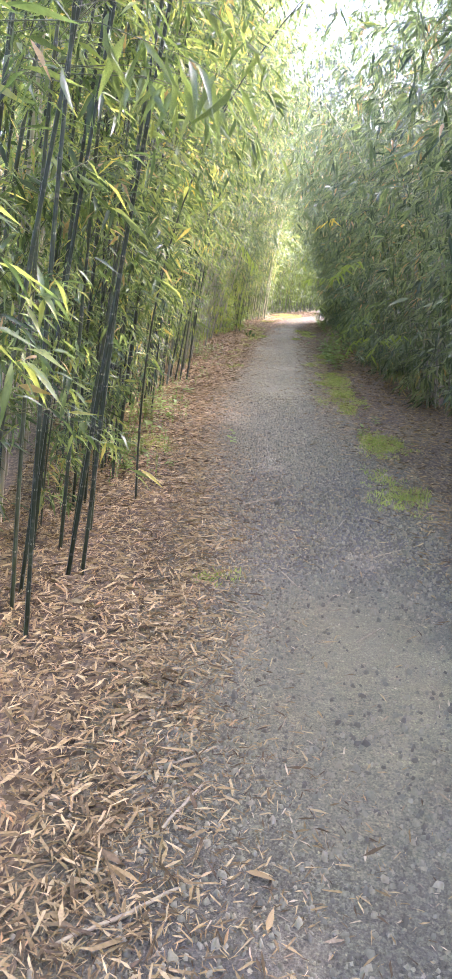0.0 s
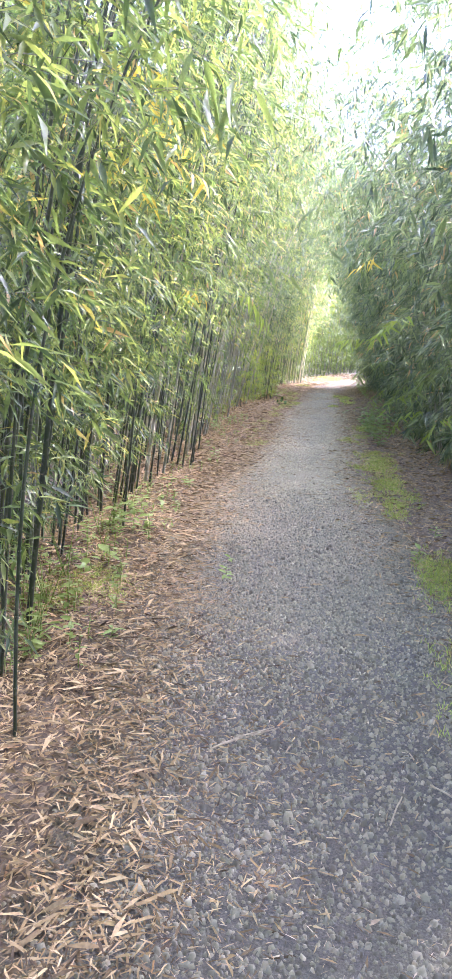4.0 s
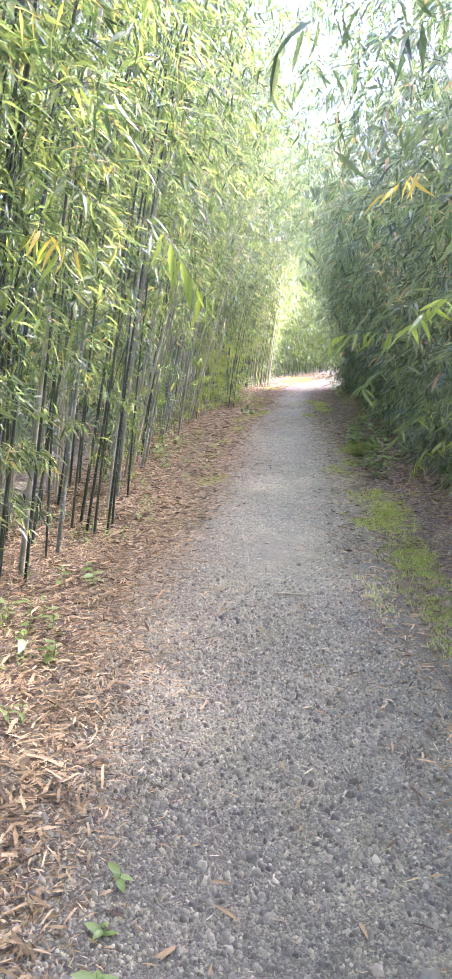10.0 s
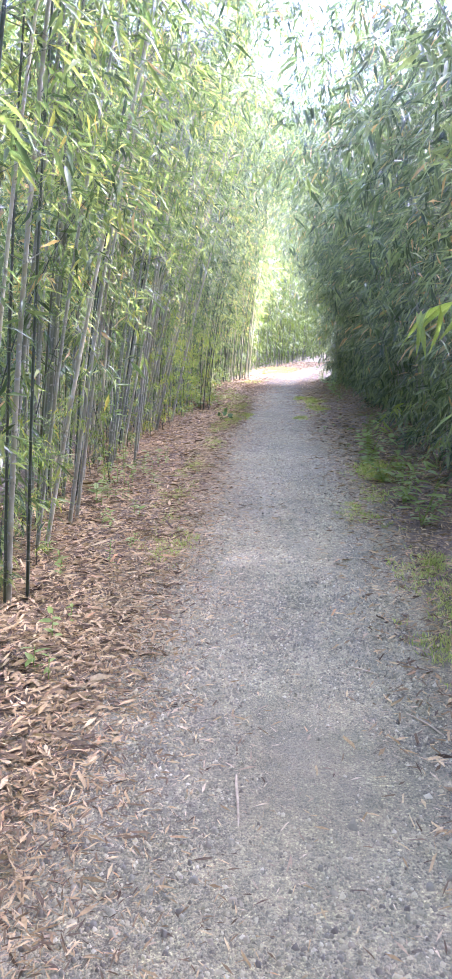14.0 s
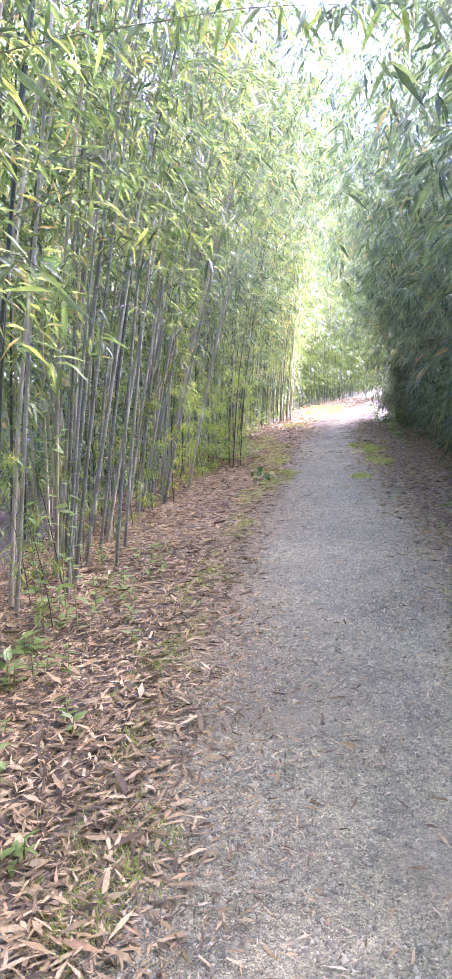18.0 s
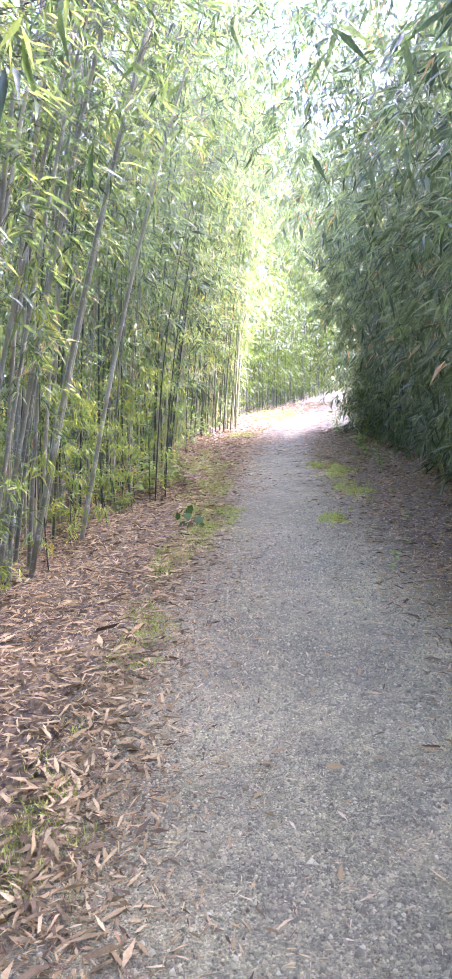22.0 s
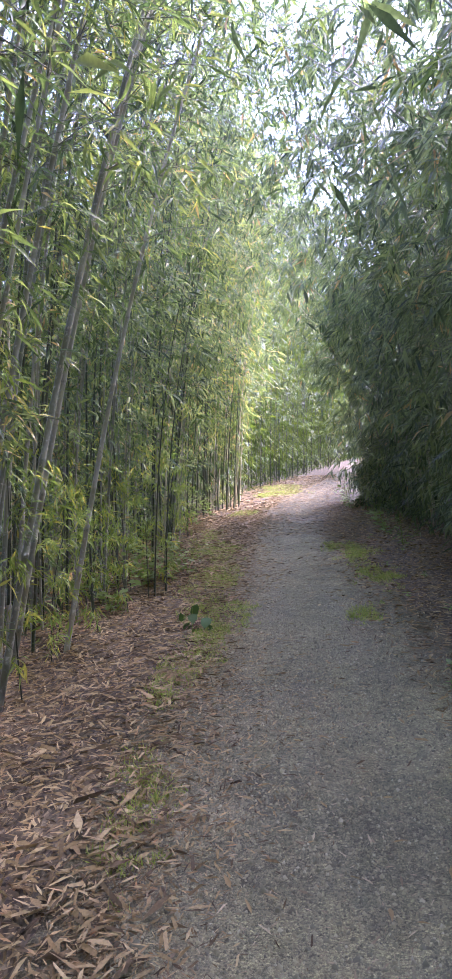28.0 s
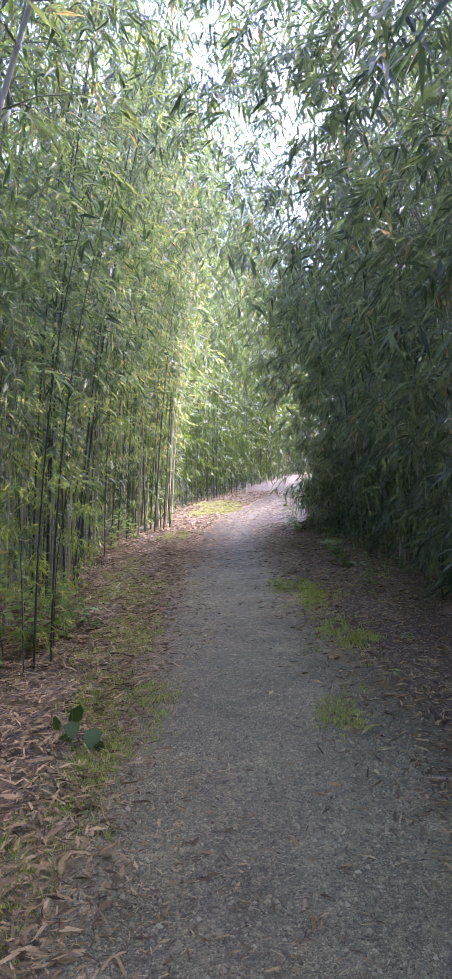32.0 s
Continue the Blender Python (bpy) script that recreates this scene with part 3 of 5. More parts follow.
class Grove:
    """Bamboos too deep in the grove to be told apart, grown into one mesh of each material."""

    def __init__(self):
        self.parts = {}

    def add(self, kind, x, y, turn, scale, push=0.0):
        culm_me, branch_me, foliage_me, cloud, _ = kind
        for k in range(4):
            px = x + push * k
            m = Matrix.LocRotScale((px, y, float(ground_z(px, y)) - 0.01), Euler((0, 0, radians(turn))), (scale,) * 3)
            if clear(cloud, m):
                break
        else:
            return
        rot, off = np.array(m.to_3x3()), np.array(m.translation)
        for me in (culm_me, branch_me, foliage_me):
            if not me:
                continue
            if me.name not in SOURCE:
                v = np.empty(len(me.vertices) * 3, np.float32)
                me.vertices.foreach_get("co", v)
                f = np.empty(len(me.loops), np.int32)
                me.loops.foreach_get("vertex_index", f)
                SOURCE[me.name] = v.reshape(-1, 3), f.reshape(len(me.polygons), -1)
            v, f = SOURCE[me.name]
            self.parts.setdefault(me.materials[0].name, []).append((v @ rot.T + off, f))

    def finish(self, name, label):
        for mat, pieces in self.parts.items():
            mesh = mesh_from(name, *joined(pieces), bpy.data.materials[mat])
            tagged(new(name, mesh), label, "bamboo", kind="stuff")


SOURCE = {}

# kinds for the stand beside the litter verge
LEFT = [bamboo_kind(10 + k, 6.3 + 0.25 * (k % 4), 0.09 + 0.03 * (k % 4), 0.09 + 0.03 * (k % 3), 0.0125 + 0.0015 * (k % 3), (0.8, 1.3, 1.8, 1.0, 1.6, 1.1, 2.1, 0.9)[k], 900, 0.128, 0.25, 0.6, 0.75, culm=M_CULM) for k in range(8)]
LEFT_OLD = [bamboo_kind(30 + k, 6.6 + 0.25 * (k % 4), 0.12 + 0.035 * (k % 4), 0.10 + 0.03 * (k % 3), 0.0165 + 0.0015 * (k % 3), (1.5, 2.2, 2.6, 1.9, 2.3, 1.3, 2.4)[k], 700, 0.135, 0.2, 0.55, 0.7, culm=M_CULM_OLD) for k in range(7)]
TALL = [bamboo_kind(130 + k, 6.4 + 0.3 * (k % 3), 0.08 + 0.04 * (k % 3), 0.06 + 0.03 * (k % 2), 0.0105 + 0.0012 * (k % 3), 2.3 + 0.35 * (k % 3), 420, 0.14, 0.2, 0.6, 0.65, culm=M_CULM) for k in range(5)]
TALL_OLD = [bamboo_kind(140 + k, 6.6 + 0.3 * (k % 3), 0.13 + 0.045 * (k % 3), 0.06 + 0.03 * (k % 2), 0.015 + 0.0015 * (k % 3), 2.5 + 0.35 * (k % 3), 420, 0.12, 0.2, 0.6, 0.65, culm=M_CULM_OLD) for k in range(5)]
LEAFY = [bamboo_kind(150 + k, 6.4 + 0.35 * (k % 3), 0.08 + 0.03 * (k % 3), 0.1 + 0.04 * (k % 2), 0.013, 1.2 + 0.45 * k, 560, 0.14, 0.25, 0.6, 0.75, 5, False, M_CULM_OLD if k % 2 else M_CULM, M_LEAF_SHADED if k % 2 else M_LEAF) for k in range(4)]
INNER = [bamboo_kind(190 + k, 6.5 + 0.3 * k, 0.1, 0.1, 0.014, 1.2 + 0.4 * k, 560, 0.17, 0.2, 0.6, 0.75, 4, False, M_CULM_OLD if k % 2 else M_CULM, M_LEAF, True) for k in range(4)]
# sunny kinds past the bend take dark colours to hold the light down
SUNNY_FINE = [bamboo_kind(240 + k, 7.4 + 0.4 * k, 0.05, 0.08, 0.012, (0.5, 1.1, 0.3)[k], 640, 0.19, 0, 0.6, 0.8, 4, False, M_CULM, M_LEAF_DIMMED, True) for k in range(3)]
SUNNY = [bamboo_kind(200 + k, 7.6 + 0.4 * k, 0.06, 0.1, 0.013, (0.7, 1.3, 0.4, 1.0)[k], 320, 0.34, 0, 0.6, 0.95, 4, False, M_CULM, M_LEAF_DIMMED, True) for k in range(4)]
BUSHY = [bamboo_kind(220 + k, 4.6 + 0.4 * k, 0.1 + 0.03 * k, 0.16, 0.011, 0.35 + 0.1 * k, 940, 0.118, 0.35, 0.7, 0.62, culm=M_CULM) for k in range(4)]
LEFT_LOW = [bamboo_kind(50 + k, 2.2 + 0.5 * k, 0.12, 0.25, 0.007, 0.25, 420, 0.14, 0.5, 0.7, 0.6, culm=M_CULM) for k in range(3)]
LOW_FRESH_LIT = [bamboo_kind(230 + k, 1.3 + 0.4 * k, 0.06, 0.2, 0.005, 0.12, 300, 0.1, 0.3, 0.6, 0.45, culm=M_CULM, leaf=M_FRESH_LIT) for k in range(3)]
BACK = [bamboo_kind(60 + k, 6.6 + 0.3 * k, 0.05, 0.08, 0.015, (0.8, 1.4, 1.0, 1.8)[k], 330, 0.25, 0, 0.5, 0.8, 4, False, M_CULM_OLD, M_LEAF, True) for k in range(4)]
RIGHT = [bamboo_kind(80 + k, 6.3 + 0.35 * (k % 5), 0.0 + 0.03 * (k % 3), (0.1, 0.2, 0.14, 0.28)[k % 4], 0.014, 0.12, 1120, 0.2, 0.55, 0.8, (0.8, 1.25, 1.0, 1.4)[k % 4], 5, False, M_CULM_OLD, M_LEAF_SHADED, hang=(0.0, 1.5)) for k in range(8)]
RIGHT_BACK = [bamboo_kind(100 + k, 5.4 + 0.3 * k, 0.05, 0.1, 0.015, 0.2, 480, 0.34, 0.4, 0.8, 1.0, 4, False, M_CULM_OLD, M_LEAF_SHADED, True) for k in range(4)]

ARCHING = [bamboo_kind(180 + k, 6.9, 0.05, 0.34 + 0.1 * k, 0.013, 2.4, 760, 0.16, 0.3, 0.9, 0.9, 5, False, M_CULM_OLD, M_LEAF_SHADED if k else M_LEAF) for k in range(3)]
LEANING = bamboo_kind(170, 6.6, 0.24, 0.1, 0.021, 2.9, 380, 0.13, 0.2, 0.6, 0.6, culm=M_CULM_OLD)
THIN = bamboo_kind(172, 4.6, 0.02, 0.42, 0.0085, 1.7, 330, 0.105, 0.3, 0.6, 0.45, culm=M_CULM)
SLIM = bamboo_kind(171, 3.4, 0.08, 0.1, 0.009, 1.2, 260, 0.12, 0.2, 0.6, 0.5, culm=M_CULM)
r = np.random.default_rng(3)
LAB_L = "slender dark green bamboo culm leaning over the leaf litter"
LAB_O = "grey-green bamboo culm with feathery foliage in the stand"
LAB_R = "leafy bamboo with drooping foliage down to the verge"
STAND = "bamboo stand by the litter verge"
# culms that stand singly at the edge
for k, (x, y, turn, old) in enumerate([(-0.373, 3.274, 10, 0), (-0.37, 4.012, 35, 0), (-0.439, 3.991, 5, 0), (-0.553, 3.548, 20, 0), (-0.589, 4.285, -20, 0), (-0.523, 4.63, 30, 0), (-0.628, 3.104, 15, 0), (-0.425, 5.36, 4, 0), (-0.745, 5.208, 20, 0),
                                       (-1.32, 10.15, 10, 0), (-1.03, 8.44, 25, 0), (-1.17, 11.39, 20, 0), (-1.34, 11.39, 5, 0), (-1.18, 11.56, 30, 0), (-1.25, 11.3, 0, 0), (-1.35, 12.63, 15, 0),
                                       (-1.99, 19.43, 12, 1), (-2.05, 19.6, 20, 1), (-1.83, 17.47, 15, 1), (-1.91, 16.56, 0, 1), (-1.75, 17.0, 25, 1), (-2.14, 19.2, 2, 1), (-2.2, 20.15, 8, 1), (-1.95, 20.5, 26, 1), (-2.3, 19.05, 15, 1), (-1.66, 22.3, 5, 0), (-1.56, 22.35, 18, 0)]):
    kind = THIN if y == 5.36 else LEANING if old and y > 19 else SLIM if y > 22 else (TALL_OLD if old else TALL)[k % 5]
    plant(kind, x, y, turn, 1.0, LAB_O if old else LAB_L, STAND, -0.12, 0.03 if y == 5.36 else 0.5, nodes=True)
# the stand behind them
inner = Grove()
y = -3.0
while y < 33:
    edge_x = at(L_Y, L_X, y)
    old = r.random() < np.clip((y - 8) / 8, 0.1, 0.9)
    kinds = LEAFY if y > 20.3 else LEFT_OLD if old else LEFT
    if r.random() < (0.35 if y < 2.7 else 0.12 if y < 9 else 0.55 if y < 20 else 0.1):
        kinds = TALL_OLD if old else TALL
    depth = abs(r.normal(0, 0.5))
    turn = r.normal(8, 28) if y < 20 else r.normal(30, 40)
    chosen, px, py, size = kinds[r.integers(len(kinds))], edge_x - 0.05 - depth, y + r.normal(0, 0.1), r.uniform(0.85, 1.1) * np.interp(y, [20, 25, 33], [1.0, 1.06, 1.15])
    if depth < 0.5 and 0.5 < y < 27:
        plant(chosen, px, py, turn, size, LAB_O if old else LAB_L, STAND, -0.2, nodes=depth < 0.1 and 7 < y < 24)
    else:
        inner.add(INNER[r.integers(4)], px, py, turn, size, -0.2)
    y += r.uniform(0.09, 0.2) if y < 12 else r.uniform(0.06, 0.14)
for y in np.arange(-3, 33, 0.75):
    x = at(L_Y, L_X, y) - r.uniform(0.2, 0.9)
    if y > 20 or r.random() < 0.3:
        plant(LEFT_LOW[r.integers(3)], x, y + r.uniform(-0.4, 0.4), r.normal(0, 50), r.uniform(0.8, 1.1), "short young bamboo shoot full of leaves", "young bamboo shoots", -0.2)
for y in np.arange(3.0, 9.8, 0.4):
    plant(LEFT_LOW[r.integers(3)], at(L_Y, L_X, y) - r.uniform(0.0, 0.6) - (0.3 if y > 6.2 else 0), y, r.normal(0, 45), r.uniform(0.75, 1.15), "short young bamboo shoot full of leaves", "young bamboo shoots", -0.15)
for k, y in enumerate(np.arange(5.7, 10.3, 0.27)):
    plant(BUSHY[k % 4], at(L_Y, L_X, y) - r.uniform(0.05, 0.45), y + r.uniform(-0.1, 0.1), r.normal(10, 45), r.uniform(0.85, 1.1), "slender bamboo bushy with leaves down to the ground", STAND, -0.15)
for k, (x, y) in enumerate(((-2.15, 21.0), (-2.3, 21.5), (-2.0, 21.9), (-2.25, 22.3), (-1.95, 22.6), (-2.2, 23.0), (-2.0, 23.6), (-2.3, 20.5), (-1.8, 24.3), (-2.1, 25.2), (-1.9, 26.3), (-2.4, 22.0), (-1.75, 21.6), (-1.7, 22.2), (-1.65, 22.8), (-1.85, 21.0), (-1.95, 20.2), (-1.92, 19.6), (-2.1, 19.0))):
    plant(LOW_FRESH_LIT[k % 3], x, y, r.uniform(0, 360), r.uniform(0.8, 1.1), "low young bamboo with bright yellow-green leaves", "young bamboo shoots", -0.15)
for k, y in enumerate(np.arange(12.4, 19.6, 0.45)):
    plant(LOW_FRESH_LIT[k % 3] if k % 3 else LEFT_LOW[k % 2], at(L_Y, L_X, y) - r.uniform(-0.05, 0.4), y + r.uniform(-0.1, 0.1), r.uniform(0, 360), r.uniform(0.45, 0.75), "short young bamboo shoot full of leaves", "young bamboo shoots", -0.15)
y = -7
while y < 44:
    inner.add(BACK[r.integers(4)], at(L_Y, L_X, y) - r.uniform(0.7, 4.2), y, r.uniform(0, 360), r.uniform(0.9, 1.15) * np.interp(y, [20, 27], [0.97, 1.12]), -0.2)
    y += r.uniform(0.1, 0.24) * (0.75 if 3 < y < 22 else 1.2 if y > 0 else 3.0)
inner.finish("bamboo_thicket", "pale bamboo culms and foliage deep in the grove")
# the leafy hedge on the other side
hedge = Grove()
y = -1.5
while y < 30.6:
    depth = abs(r.normal(0, 0.3))
    chosen, px, py, turn, size = RIGHT[r.integers(8)], at(R_Y, R_X, y) + 0.4 + depth, y + r.normal(0, 0.1), 180 + r.normal(0, 35), r.uniform(0.85, 1.12) * (1.02 if y > 17 else 1.0)
    if depth < 0.3 and y > 3:
        plant(chosen, px, py, turn, size, LAB_R, "leafy bamboo hedge", 0.2)
    else:
        hedge.add(RIGHT_BACK[r.integers(4)], px, py, turn, size * 0.95, 0.2)
    y += r.uniform(0.18, 0.32) if y < 13 else r.uniform(0.22, 0.38)
for y, k in ((5.2, 1), (7.4, 2), (9.5, 1), (13.2, 2), (15.5, 1), (17.2, 2), (19.6, 2), (22.3, 1), (24.2, 2), (25.8, 1), (27.2, 2), (28.6, 1), (29.6, 2), (12.3, 1), (16.3, 1), (18.4, 1), (20.9, 2), (21.6, 1), (23.2, 2), (25.0, 1), (26.6, 2), (14.3, 2), (30.2, 2)):
    plant(ARCHING[k], at(R_Y, R_X, y) + 0.45, y, 180 + r.normal(0, 22), r.uniform(0.9, 1.05), "tall bamboo arching over the path from the hedge", "leafy bamboo hedge", 0.2)
for y in (18.8, 20.3, 22.0, 23.7, 25.3, 26.4, 27.5, 28.2, 29.0, 29.8, 30.6, 31.3):
    hedge.add(ARCHING[0], at(R_Y, R_X, y) + (0.45 if y < 30.2 else 0.8), y, 180 + r.normal(0, 25), r.uniform(1.0, 1.15), 0.2)
for y in (7.0, 13.4, 16.8, 21.4, 24.6, 27.5):
    plant(ARCHING[0], at(L_Y, L_X, y) - 0.2, y, r.normal(15, 20), r.uniform(0.85, 1.0), "tall bamboo arching over the path", STAND, -0.2)
y = -7
while y < 30.5:
    hedge.add(RIGHT_BACK[r.integers(4)], at(R_Y, R_X, y) + r.uniform(0.8, 2.5), y, r.uniform(0, 360), r.uniform(0.9, 1.15) * np.interp(y, [12, 22], [1.0, 1.05]), 0.2)
    y += r.uniform(0.18, 0.38) * (1.0 if y > 16 else 1.4 if y > 1 else 3.0)
# tall back row added behind the hedge to keep the sun off the path
for y in np.arange(-2, 33, 0.5):
    hedge.add(RIGHT_BACK[r.integers(4)], at(R_Y, R_X, min(y, 29)) + r.uniform(2.2, 4.2), y + r.uniform(-0.2, 0.2), r.uniform(0, 360), r.uniform(1.1, 1.3) * np.interp(y, [16, 19, 26, 28], [1.0, 1.25, 1.25, 1.0]), 0.2)
hedge.finish("bamboo_thicket", "dark bamboo foliage deep in the hedge")
# beyond the bend
bend = Grove()
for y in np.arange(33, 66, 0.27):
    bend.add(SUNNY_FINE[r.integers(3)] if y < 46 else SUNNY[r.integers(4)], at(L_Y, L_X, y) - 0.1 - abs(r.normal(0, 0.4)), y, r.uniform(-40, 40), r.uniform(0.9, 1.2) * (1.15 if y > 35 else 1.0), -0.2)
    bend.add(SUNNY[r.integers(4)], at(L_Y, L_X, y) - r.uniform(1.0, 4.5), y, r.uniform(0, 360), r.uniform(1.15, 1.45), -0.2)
# right of the bend, hidden behind the hedge: added bamboos sized to part-shade it
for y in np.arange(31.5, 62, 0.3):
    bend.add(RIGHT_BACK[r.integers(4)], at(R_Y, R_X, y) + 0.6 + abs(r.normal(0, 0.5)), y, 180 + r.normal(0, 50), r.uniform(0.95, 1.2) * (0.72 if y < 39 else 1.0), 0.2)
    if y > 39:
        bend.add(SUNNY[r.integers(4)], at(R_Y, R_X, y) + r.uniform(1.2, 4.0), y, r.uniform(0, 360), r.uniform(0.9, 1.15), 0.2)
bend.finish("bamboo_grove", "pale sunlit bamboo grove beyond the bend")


def thicket(name, n, box_lo, box_hi, size, mat, seed):
    r = np.random.default_rng(seed)
    P = r.uniform(box_lo, box_hi, (n, 3))
    D = unit(r.normal(0, 1, (n, 3)) + np.array([0, 0, -0.6]))
    N = unit(np.array([0, 0, 1.0]) + 0.6 * r.normal(0, 1, (n, 3)))
    L = size * r.uniform(0.6, 1.3, n)
    return tagged(new(name, mesh_from(name, *leaves(P, D, N, L, L * 0.2, LEAF2, TRIS2), mat)), "mass of bamboo foliage deep in the grove", "foliage", kind="stuff")


def undergrowth(n, y0, y1, near, far, tall, side, mat, seed, size=0.2):
    """Low leaves behind the front culms, along one side of the path."""
    r = np.random.default_rng(seed)
    y = r.uniform(y0, y1, n)
    off = near + (far - near) * r.random(n)
    x = at(L_Y, L_X, y) - off if side < 0 else at(R_Y, R_X, y) + off
    z = tall * r.random(n) ** 1.2 + 0.03
    D = unit(r.normal(0, 1, (n, 3)) + np.array([0, 0, -0.3]))
    N = unit(np.array([0, 0, 1.0]) + 0.7 * r.normal(0, 1, (n, 3)))
    L = size * r.uniform(0.6, 1.3, n)
    tagged(new("undergrowth", mesh_from("undergrowth", *leaves(np.stack([x, y, z], -1), D, N, L, L * 0.17, LEAF2, TRIS2), mat)), "low green leaves growing among the bamboo culms", "undergrowth", kind="stuff")


# darker leaves packed in behind the culms, for the dark inside the stand
undergrowth(12000, 0, 20, 1.3, 4.5, 2.4, -1, M_LEAF_SHADED, 31, 0.24)
undergrowth(18000, 20, 31, 0.5, 3.5, 2.8, -1, M_LEAF_SHADED, 34)
undergrowth(18000, 31, 66, 0.1, 3.0, 1.7, -1, M_LEAF_DIMMED, 32)
undergrowth(16000, 28, 66, 3.0, 6.0, 3.2, -1, M_LEAF_DIMMED, 35, 0.4)
undergrowth(8000, 15, 31, 0.6, 2.2, 1.6, 1, M_LEAF_SHADED, 33)
undergrowth(4500, 28, 31.6, 0.15, 1.2, 1.6, 1, M_LEAF_SHADED, 36, 0.17)
# walls of darker leaves added behind both sides, to block light from outside
thicket("far_foliage", 30000, (-7.4, -9, 0.05), (-5.0, 48, 7.6), 0.62, M_LEAF_SHADED, 1)
thicket("far_foliage", 16000, (4.4, -9, 0.05), (7.5, 33, 6.0), 0.58, M_LEAF_SHADED, 2)
thicket("grove_foliage", 20000, (-7.0, 33, 1.2), (-2.4, 42, 9.4), 0.26, M_LEAF_DIMMED, 5)
thicket("grove_foliage", 16000, (-2.5, 45, 1.5), (3.0, 56, 12.0), 0.3, M_LEAF_DIMMED, 6)
thicket("grove_foliage", 14000, (3.5, 40, 0.3), (10, 46, 8.5), 0.3, M_LEAF_DIMMED, 7)
# unseen leaves added behind the start, to close off the light there
thicket("far_foliage", 9000, (-2, -10, 0.1), (5, -8.5, 7.0), 0.34, M_LEAF, 3)
thicket("far_foliage", 18000, (-8, 66, 0.1), (24, 72, 13), 0.7, M_LEAF_DIMMED, 4)

# ---- litter, gravel, grass ----
r = np.random.default_rng(11)


def scatter(n, y0, y1):
    return r.uniform(y0, y1, n)


LITTER_BLADE = np.array([[0, 0, 0], [0.45, 0.5, 0.07], [0.4, -0.5, 0.02], [1, 0, 0.03]])
LITTER_STRIP = np.array([[0, 0.1, 0], [0.72, 0.5, 0.06], [0.12, -0.45, 0.03], [1, -0.1, 0.01]])


def litter(P_x, P_y, length, lift=0.012, tilt=0.13):
    n = len(P_x)
    z = top_z(P_x, P_y) + r.uniform(0.002, lift, n)
    a = r.uniform(0, 2 * np.pi, n)
    D = np.stack([np.cos(a), np.sin(a), r.normal(0, tilt, n)], -1)
    N = unit(np.array([0, 0, 1.0]) + 3.0 * tilt * r.normal(0, 1, (n, 3)))
    L = length * r.uniform(0.4, 1.4, n)
    W = L * r.uniform(0.09, 0.19, n) * np.where(P_y > 11, 1.25, 1.0)
    P = np.stack([P_x, P_y, z], -1)
    strip = r.random(n) < 0.55
    return joined([leaves(P[k], D[k], N[k], L[k], W[k], shape, TRIS2) for k, shape in ((strip, LITTER_STRIP), (~strip, LITTER_BLADE))])


n = 215000
yy = np.r_[scatter(100000, 1.0, 12), 12 + 17 * r.random(115000) ** 1.25]
inner = at(C_Y, C_X, yy) - at(C_Y, C_W, yy)
outer = at(L_Y, L_X, yy) - 0.8
xx = outer + (inner + 0.4 - outer) * r.random(n)
xx = np.where((xx > inner - 0.05) & (r.random(n) < (xx - inner + 0.05) / 0.4 + 0.15), outer + (inner - outer) * r.random(n), xx)
spill = r.random(n) < 0.29
xx = np.where(spill, inner - 0.12 + np.abs(r.normal(0, 0.34, n)) * (1 + 0.5 * wavy(0 * yy, yy * 0.6)), xx)
pieces = [litter(xx, yy, np.where(spill, 0.04, np.where(yy > 11, 0.072, 0.064)) * r.choice([0.65, 1.0, 1.5], n, p=[0.42, 0.53, 0.05]), np.where(spill, 0.01, 0.035))]
yy = scatter(16000, 27, 42)
a0, a1 = at(L_Y, L_X, yy) - 0.5, at(C_Y, C_X, yy) - at(C_Y, C_W, yy) + 0.15
pieces.append(litter(a0 + (a1 - a0) * r.random(16000), yy, 0.09, 0.03))
yy = scatter(56000, 2, 31)
a0, a1 = at(C_Y, C_X, yy) + at(C_Y, C_W, yy), at(R_Y, R_X, yy) + 0.8
pieces.append(litter(a0 - np.abs(r.normal(0, 0.24, 56000)) + (a1 - a0) * r.random(56000), yy, 0.06, 0.02))
yy = 26 + 15 * r.random(7000)
pieces.append(litter(at(C_Y, C_X, yy) + at(C_Y, C_W, yy) * r.uniform(-1, 1, 7000), yy, 0.08, 0.012, 0.06))
tagged(new("leaf_litter", mesh_from("leaf_litter", *joined(pieces), M_DRY)), "dry tan bamboo leaves lying on the ground", "leaf litter", kind="stuff")
yy = scatter(15000, 1.5, 27)
bits = litter(at(C_Y, C_X, yy) + at(C_Y, C_W, yy) * (1 - 2 * r.random(15000) ** 0.75), yy, 0.026 * r.choice([0.6, 1.0, 1.9], 15000, p=[0.5, 0.4, 0.1]), 0.005, 0.03)
tagged(new("leaf_litter", mesh_from("leaf_litter", *bits, M_STRAW)), "pale scraps of dry leaf scattered over the gravel", "leaf litter", kind="stuff")

